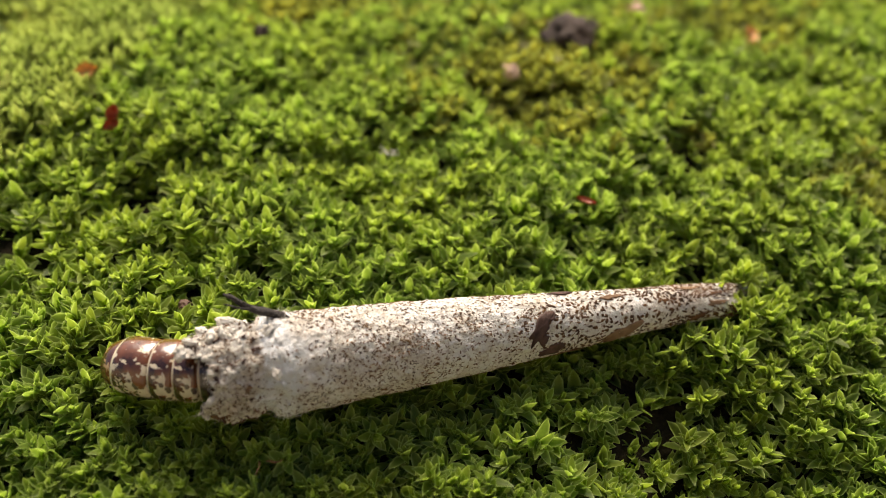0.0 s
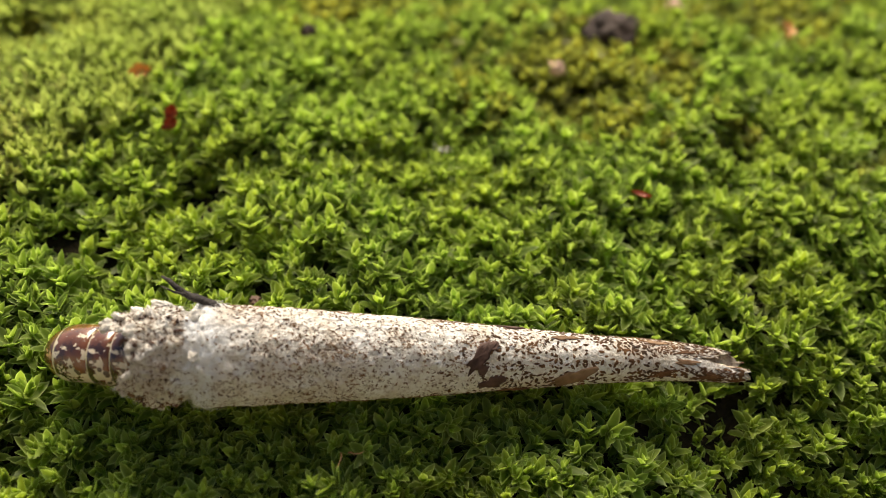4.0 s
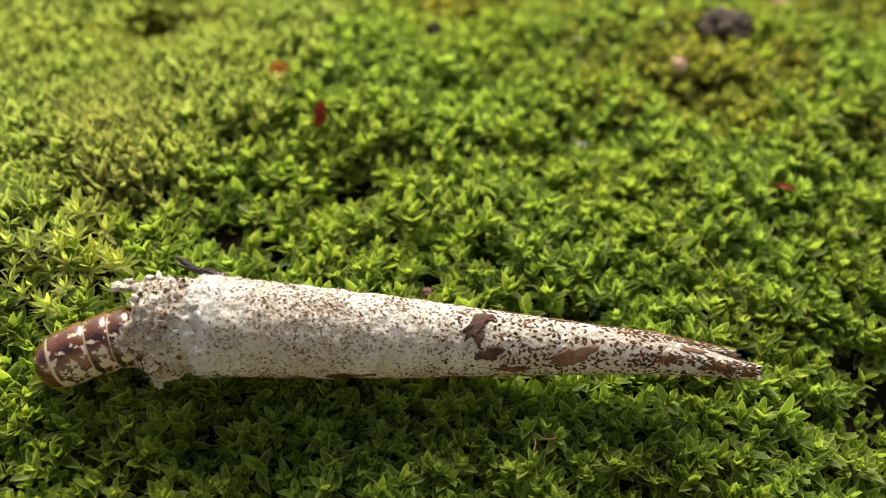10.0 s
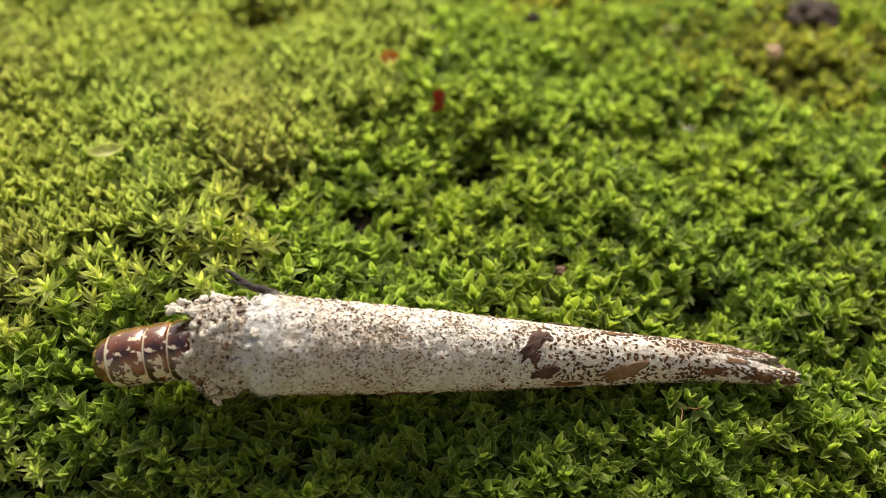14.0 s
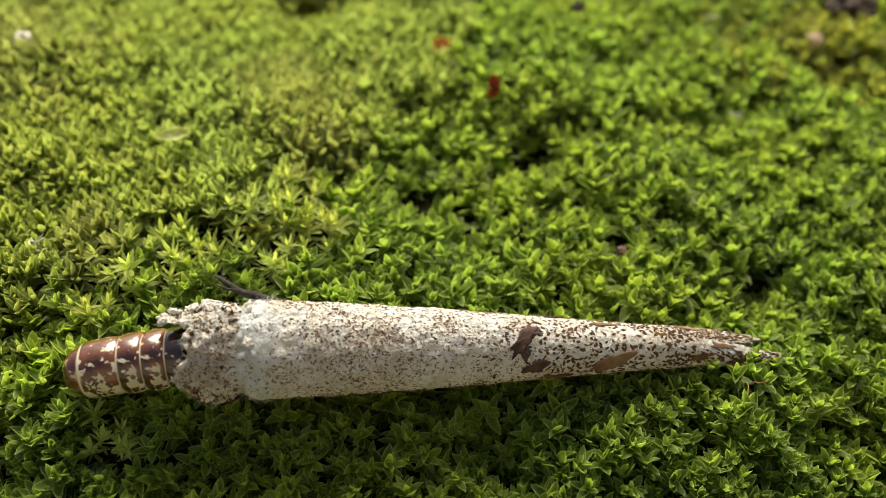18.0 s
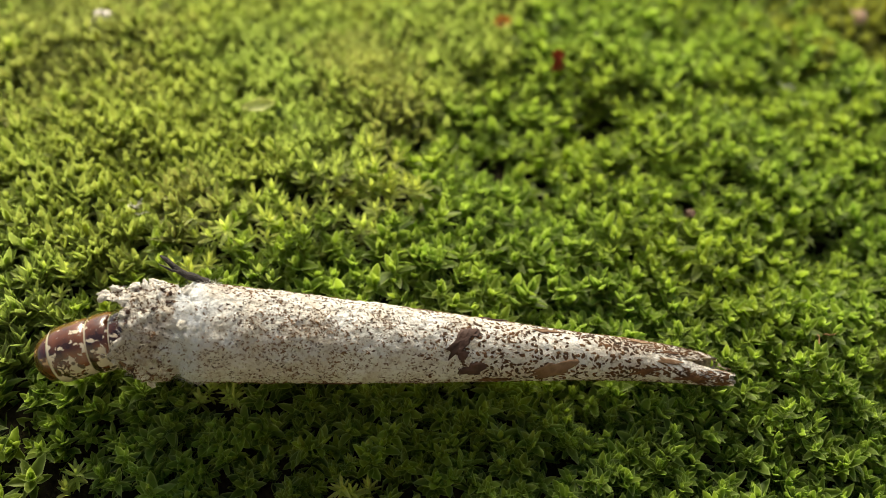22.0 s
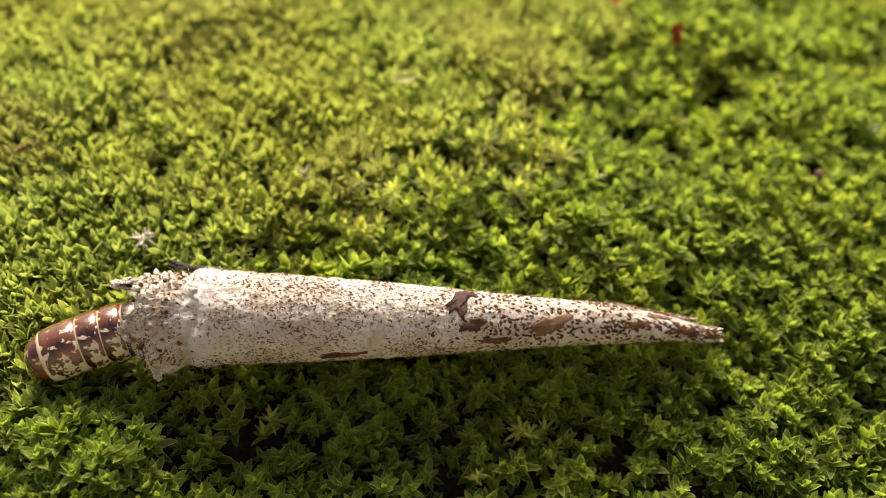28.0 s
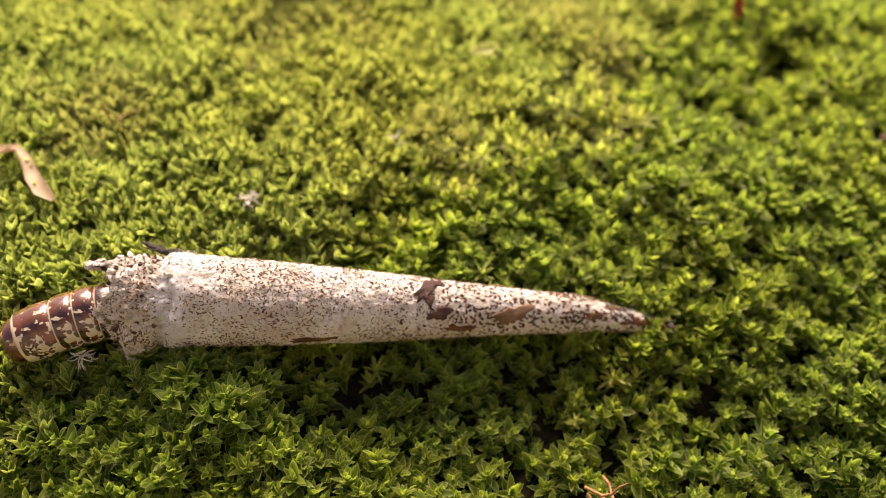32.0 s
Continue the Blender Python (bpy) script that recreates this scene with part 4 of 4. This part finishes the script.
wisp("silk_wisp", "thread", -7.64, 4.97, 5, 0.09, 6, LICHEN, "tangled white silk wisp on the moss", "silk wisp", 0.006)
wisp("silk_wisp", "thread", -10.33, 2.40, 7, 0.10, 14, LICHEN, "tangled white silk wisp on the moss", "silk wisp", 0.005, 0.08)
wisp("rootlets", "rootlet", -5.98, 1.36, 9, 0.34, 5, ROOT, "reddish-brown bare rootlets lying on the moss", "rootlets", 0.013, 0.11)
wisp("rootlets", "rootlet", -1.37, 3.68, 13, 0.10, 2, ROOT, "short reddish-brown awns in the moss", "rootlets", 0.005, 0.03)
wisp("rootlets", "rootlet", -10.54, 5.27, 15, 0.2, 3, ROOT, "short reddish-brown awns in the moss", "rootlets", 0.012, 0.03)


# ---- what moves ----
def along(m, far, up):
    """The pose of a body piece that many centimetres behind the head's front, on the bend from the head into the bag's mouth."""
    tip = m.translation / CM
    tip = tip - (m.to_3x3() @ Vector((1, 0, 0))).normalized() * 0.12
    pts = [tip]
    mouth, deep = Vector((0.12, -0.02, -0.03)), Vector((2.2, 0, 0))
    n = 60
    for i in range(1, n + 1):
        s = i / n
        pts.append(tip * (1 - s) ** 2 + mouth * (2 * s * (1 - s)) + Vector((0.9, 0, 0)) * s * s)
    pts.append(deep)
    left = far
    for a, b in zip(pts, pts[1:]):
        step = (b - a).length
        if left <= step:
            return look_along(a + (b - a) * (left / step), b - a, up)
        left -= step
    return look_along(deep, Vector((1, 0, 0)), up)


def look_along(p, way, up):
    """A pose at p (centimetres) with +x along way and +z towards up."""
    x = way.normalized()
    y = up.cross(x).normalized()
    z = x.cross(y)
    m = Matrix((x, y, z)).transposed().to_4x4()
    m.translation = p * CM
    return m


def nose(tip, up):
    """The head's pose for the place of its front, in the bag's space."""
    tip = Vector(tip)
    way = Vector((0.12, -0.02, -0.03)) - tip
    return look_along(tip + way.normalized() * 0.12, way, up)


def motions():
    trail = [
        (0, pose(-2.036 * CM, 4.156 * CM, 0.379 * CM, 15.7, 8.33, 17.66)),
        (0.5, pose(-2.056 * CM, 4.026 * CM, 0.384 * CM, 21.5, 8.26, 18.63)),
        (1, pose(-2.122 * CM, 4.032 * CM, 0.401 * CM, 17.5, 8.46, 18.47)),
        (1.5, pose(-2.695 * CM, 4.250 * CM, 0.400 * CM, 25.2, 9.91, 13.18)),
        (2, pose(-2.710 * CM, 4.249 * CM, 0.420 * CM, 17.4, 9.94, 12.88)),
        (2.5, pose(-3.034 * CM, 4.233 * CM, 0.431 * CM, 25.2, 9.74, 11.44)),
        (3, pose(-3.058 * CM, 4.039 * CM, 0.479 * CM, 29.7, 7.44, 9.21)),
        (3.5, pose(-3.087 * CM, 4.095 * CM, 0.506 * CM, 20.0, 7.26, 7.74)),
        (5.5, pose(-3.757 * CM, 4.682 * CM, 0.543 * CM, -10.2, 8.51, -2.36)),
        (6, pose(-3.759 * CM, 4.670 * CM, 0.563 * CM, -10.1, 8.72, -2.14)),
        (6.5, pose(-4.141 * CM, 4.585 * CM, 0.612 * CM, -10.5, 7.54, -2.58)),
        (7, pose(-4.207 * CM, 4.556 * CM, 0.625 * CM, -6.9, 6.99, -1.48)),
        (7.5, pose(-4.283 * CM, 4.601 * CM, 0.604 * CM, -9.2, 7.46, -2.00)),
        (8, pose(-4.563 * CM, 4.433 * CM, 0.602 * CM, -2.8, 6.47, -0.52)),
        (8.5, pose(-4.606 * CM, 4.278 * CM, 0.586 * CM, 5.4, 5.75, 2.07)),
        (9, pose(-4.615 * CM, 4.455 * CM, 0.583 * CM, -1.2, 5.84, -0.61)),
        (9.5, pose(-4.756 * CM, 4.442 * CM, 0.563 * CM, -2.4, 6.24, -0.84)),
        (10, pose(-4.808 * CM, 4.474 * CM, 0.566 * CM, -18.3, 5.26, -0.97)),
        (10.5, pose(-4.868 * CM, 4.445 * CM, 0.544 * CM, -15.0, 4.98, -0.36)),
        (11, pose(-4.887 * CM, 4.312 * CM, 0.540 * CM, -8.9, 4.82, 1.80)),
        (11.5, pose(-5.181 * CM, 4.262 * CM, 0.549 * CM, -4.6, 5.97, 1.98)),
        (12, pose(-5.280 * CM, 4.311 * CM, 0.574 * CM, -20.7, 5.83, 1.39)),
        (12.5, pose(-5.299 * CM, 4.279 * CM, 0.596 * CM, -32.1, 5.95, 1.80)),
        (13, pose(-5.569 * CM, 4.011 * CM, 0.582 * CM, -2.4, 7.54, 1.80)),
        (13.5, pose(-5.584 * CM, 3.996 * CM, 0.586 * CM, -6.6, 7.88, 2.06)),
        (14, pose(-5.589 * CM, 3.996 * CM, 0.591 * CM, -6.6, 7.81, 2.10)),
        (14.5, pose(-5.604 * CM, 3.994 * CM, 0.586 * CM, -7.0, 7.55, 2.12)),
        (16.5, pose(-5.924 * CM, 3.851 * CM, 0.586 * CM, -15.2, 7.26, 4.33)),
        (17, pose(-6.187 * CM, 3.686 * CM, 0.567 * CM, 11.4, 7.97, 5.74)),
        (17.5, pose(-6.257 * CM, 3.708 * CM, 0.551 * CM, 3.9, 7.48, 4.93)),
        (18, pose(-6.286 * CM, 3.711 * CM, 0.540 * CM, -1.8, 7.09, 4.59)),
        (18.5, pose(-6.420 * CM, 3.657 * CM, 0.540 * CM, 7.4, 7.46, 5.53)),
        (19, pose(-6.447 * CM, 3.674 * CM, 0.565 * CM, 6.3, 7.45, 5.11)),
        (19.5, pose(-7.187 * CM, 3.364 * CM, 0.626 * CM, 9.4, 7.40, 4.07)),
        (20, pose(-7.220 * CM, 3.360 * CM, 0.624 * CM, 23.2, 6.80, 1.07)),
        (20.5, pose(-7.246 * CM, 3.269 * CM, 0.614 * CM, 37.4, 5.94, 1.73)),
        (21, pose(-7.384 * CM, 3.263 * CM, 0.600 * CM, 24.5, 5.96, 1.81)),
        (21.5, pose(-7.428 * CM, 3.236 * CM, 0.612 * CM, 20.3, 5.97, 2.00)),
        (22, pose(-7.596 * CM, 3.441 * CM, 0.638 * CM, -1.0, 6.95, -0.85)),
        (22.5, pose(-7.847 * CM, 3.295 * CM, 0.638 * CM, 0.5, 6.74, 0.71)),
        (23, pose(-7.902 * CM, 3.260 * CM, 0.620 * CM, 6.7, 6.30, 1.11)),
        (23.5, pose(-8.081 * CM, 3.212 * CM, 0.636 * CM, 7.8, 6.51, 1.65)),
        (24, pose(-8.174 * CM, 3.092 * CM, 0.627 * CM, 21.1, 6.20, 2.92)),
        (24.5, pose(-8.369 * CM, 3.055 * CM, 0.630 * CM, 21.9, 6.64, 3.04)),
        (25, pose(-8.425 * CM, 3.124 * CM, 0.619 * CM, 4.0, 6.41, 2.11)),
        (25.5, pose(-8.483 * CM, 2.958 * CM, 0.599 * CM, 13.7, 6.03, 4.16)),
        (27.5, pose(-9.074 * CM, 3.100 * CM, 0.618 * CM, -7.3, 6.03, 1.63)),
        (28, pose(-9.143 * CM, 3.114 * CM, 0.605 * CM, -28.3, 6.37, 1.42)),
        (28.5, pose(-9.572 * CM, 3.191 * CM, 0.634 * CM, -43.0, 7.11, -0.31)),
        (29, pose(-9.586 * CM, 3.114 * CM, 0.649 * CM, -34.5, 7.55, 0.74)),
        (29.5, pose(-9.868 * CM, 2.953 * CM, 0.663 * CM, -26.7, 8.65, 1.92)),
        (30, pose(-9.888 * CM, 2.930 * CM, 0.697 * CM, -21.0, 8.80, 2.41)),
        (30.5, pose(-9.959 * CM, 2.906 * CM, 0.711 * CM, -28.3, 8.95, 2.68)),
        (31, pose(-10.123 * CM, 2.899 * CM, 0.725 * CM, -29.1, 9.76, 2.30)),
        (31.5, pose(-10.243 * CM, 2.753 * CM, 0.698 * CM, -16.0, 10.14, 3.53)),
        (32, pose(-10.329 * CM, 2.791 * CM, 0.681 * CM, -25.2, 10.25, 2.88)),
    ]
    walk(bagworm, trail)
    # the front of the head, in the bag's space
    fronts = [
        (0, (-0.47, 0.41, -0.41)),
        (0.5, (-0.44, 0.50, -0.51)),
        (1, (-0.55, 0.61, -0.51)),
        (1.5, (-0.24, 0.31, -0.41)),
        (2, (-0.24, 0.32, -0.38)),
        (2.5, (-0.17, 0.12, -0.35)),
        (3, (-0.26, 0.31, -0.52)),
        (3.5, (-0.38, 0.30, -0.47)),
        (5.5, (-0.54, -0.04, -0.35)),
        (6, (-0.68, -0.05, -0.40)),
        (6.5, (-0.37, -0.04, -0.39)),
        (7, (-0.53, -0.04, -0.40)),
        (7.5, (-0.53, -0.12, -0.40)),
        (8, (-0.34, -0.01, -0.34)),
        (8.5, (-0.37, -0.04, -0.33)),
        (9, (-0.40, -0.23, -0.33)),
        (9.5, (-0.44, -0.27, -0.33)),
        (10, (-0.52, -0.22, -0.40)),
        (10.5, (-0.54, -0.24, -0.36)),
        (11, (-0.62, -0.18, -0.31)),
        (11.5, (-0.44, -0.23, -0.30)),
        (12, (-0.58, -0.17, -0.40)),
        (12.5, (-0.62, -0.06, -0.43)),
        (13, (-0.36, -0.13, -0.33)),
        (13.5, (-0.47, 0.01, -0.32)),
        (14, (-0.55, 0.02, -0.33)),
        (14.5, (-0.66, 0.03, -0.32)),
        (16.5, (-0.76, -0.08, -0.38)),
        (17, (-0.51, -0.09, -0.30)),
        (17.5, (-0.73, 0.03, -0.28)),
        (18, (-0.73, -0.02, -0.28)),
        (18.5, (-0.67, -0.09, -0.27)),
        (19, (-0.81, -0.11, -0.30)),
        (19.5, (-0.20, 0.10, -0.31)),
        (20, (-0.27, 0.04, -0.32)),
        (20.5, (-0.40, -0.04, -0.33)),
        (21, (-0.32, -0.03, -0.28)),
        (21.5, (-0.55, -0.02, -0.31)),
        (22, (-0.46, -0.19, -0.32)),
        (22.5, (-0.29, -0.04, -0.29)),
        (23, (-0.54, -0.08, -0.28)),
        (23.5, (-0.42, -0.14, -0.28)),
        (24, (-0.56, -0.18, -0.26)),
        (24.5, (-0.44, -0.17, -0.25)),
        (25, (-0.43, -0.19, -0.28)),
        (25.5, (-0.59, -0.12, -0.26)),
        (27.5, (-0.57, -0.28, -0.31)),
        (28, (-0.63, -0.17, -0.39)),
        (28.5, (-0.39, -0.16, -0.50)),
        (29, (-0.59, -0.19, -0.50)),
        (29.5, (-0.37, -0.21, -0.46)),
        (30, (-0.51, -0.17, -0.44)),
        (30.5, (-0.64, -0.06, -0.44)),
        (31, (-0.55, -0.06, -0.46)),
        (31.5, (-0.52, -0.04, -0.37)),
        (32, (-0.62, -0.12, -0.44)),
    ]
    ups = {t: m.to_3x3().transposed() @ Vector((0, 0, 1)) for t, m in trail}
    walk(head, [(t, nose(p, ups[t])) for t, p in fronts])
    for seg, at in segments:
        walk(seg, [(t, along(nose(p, ups[t]), at, ups[t])) for t, p in fronts])


motions()
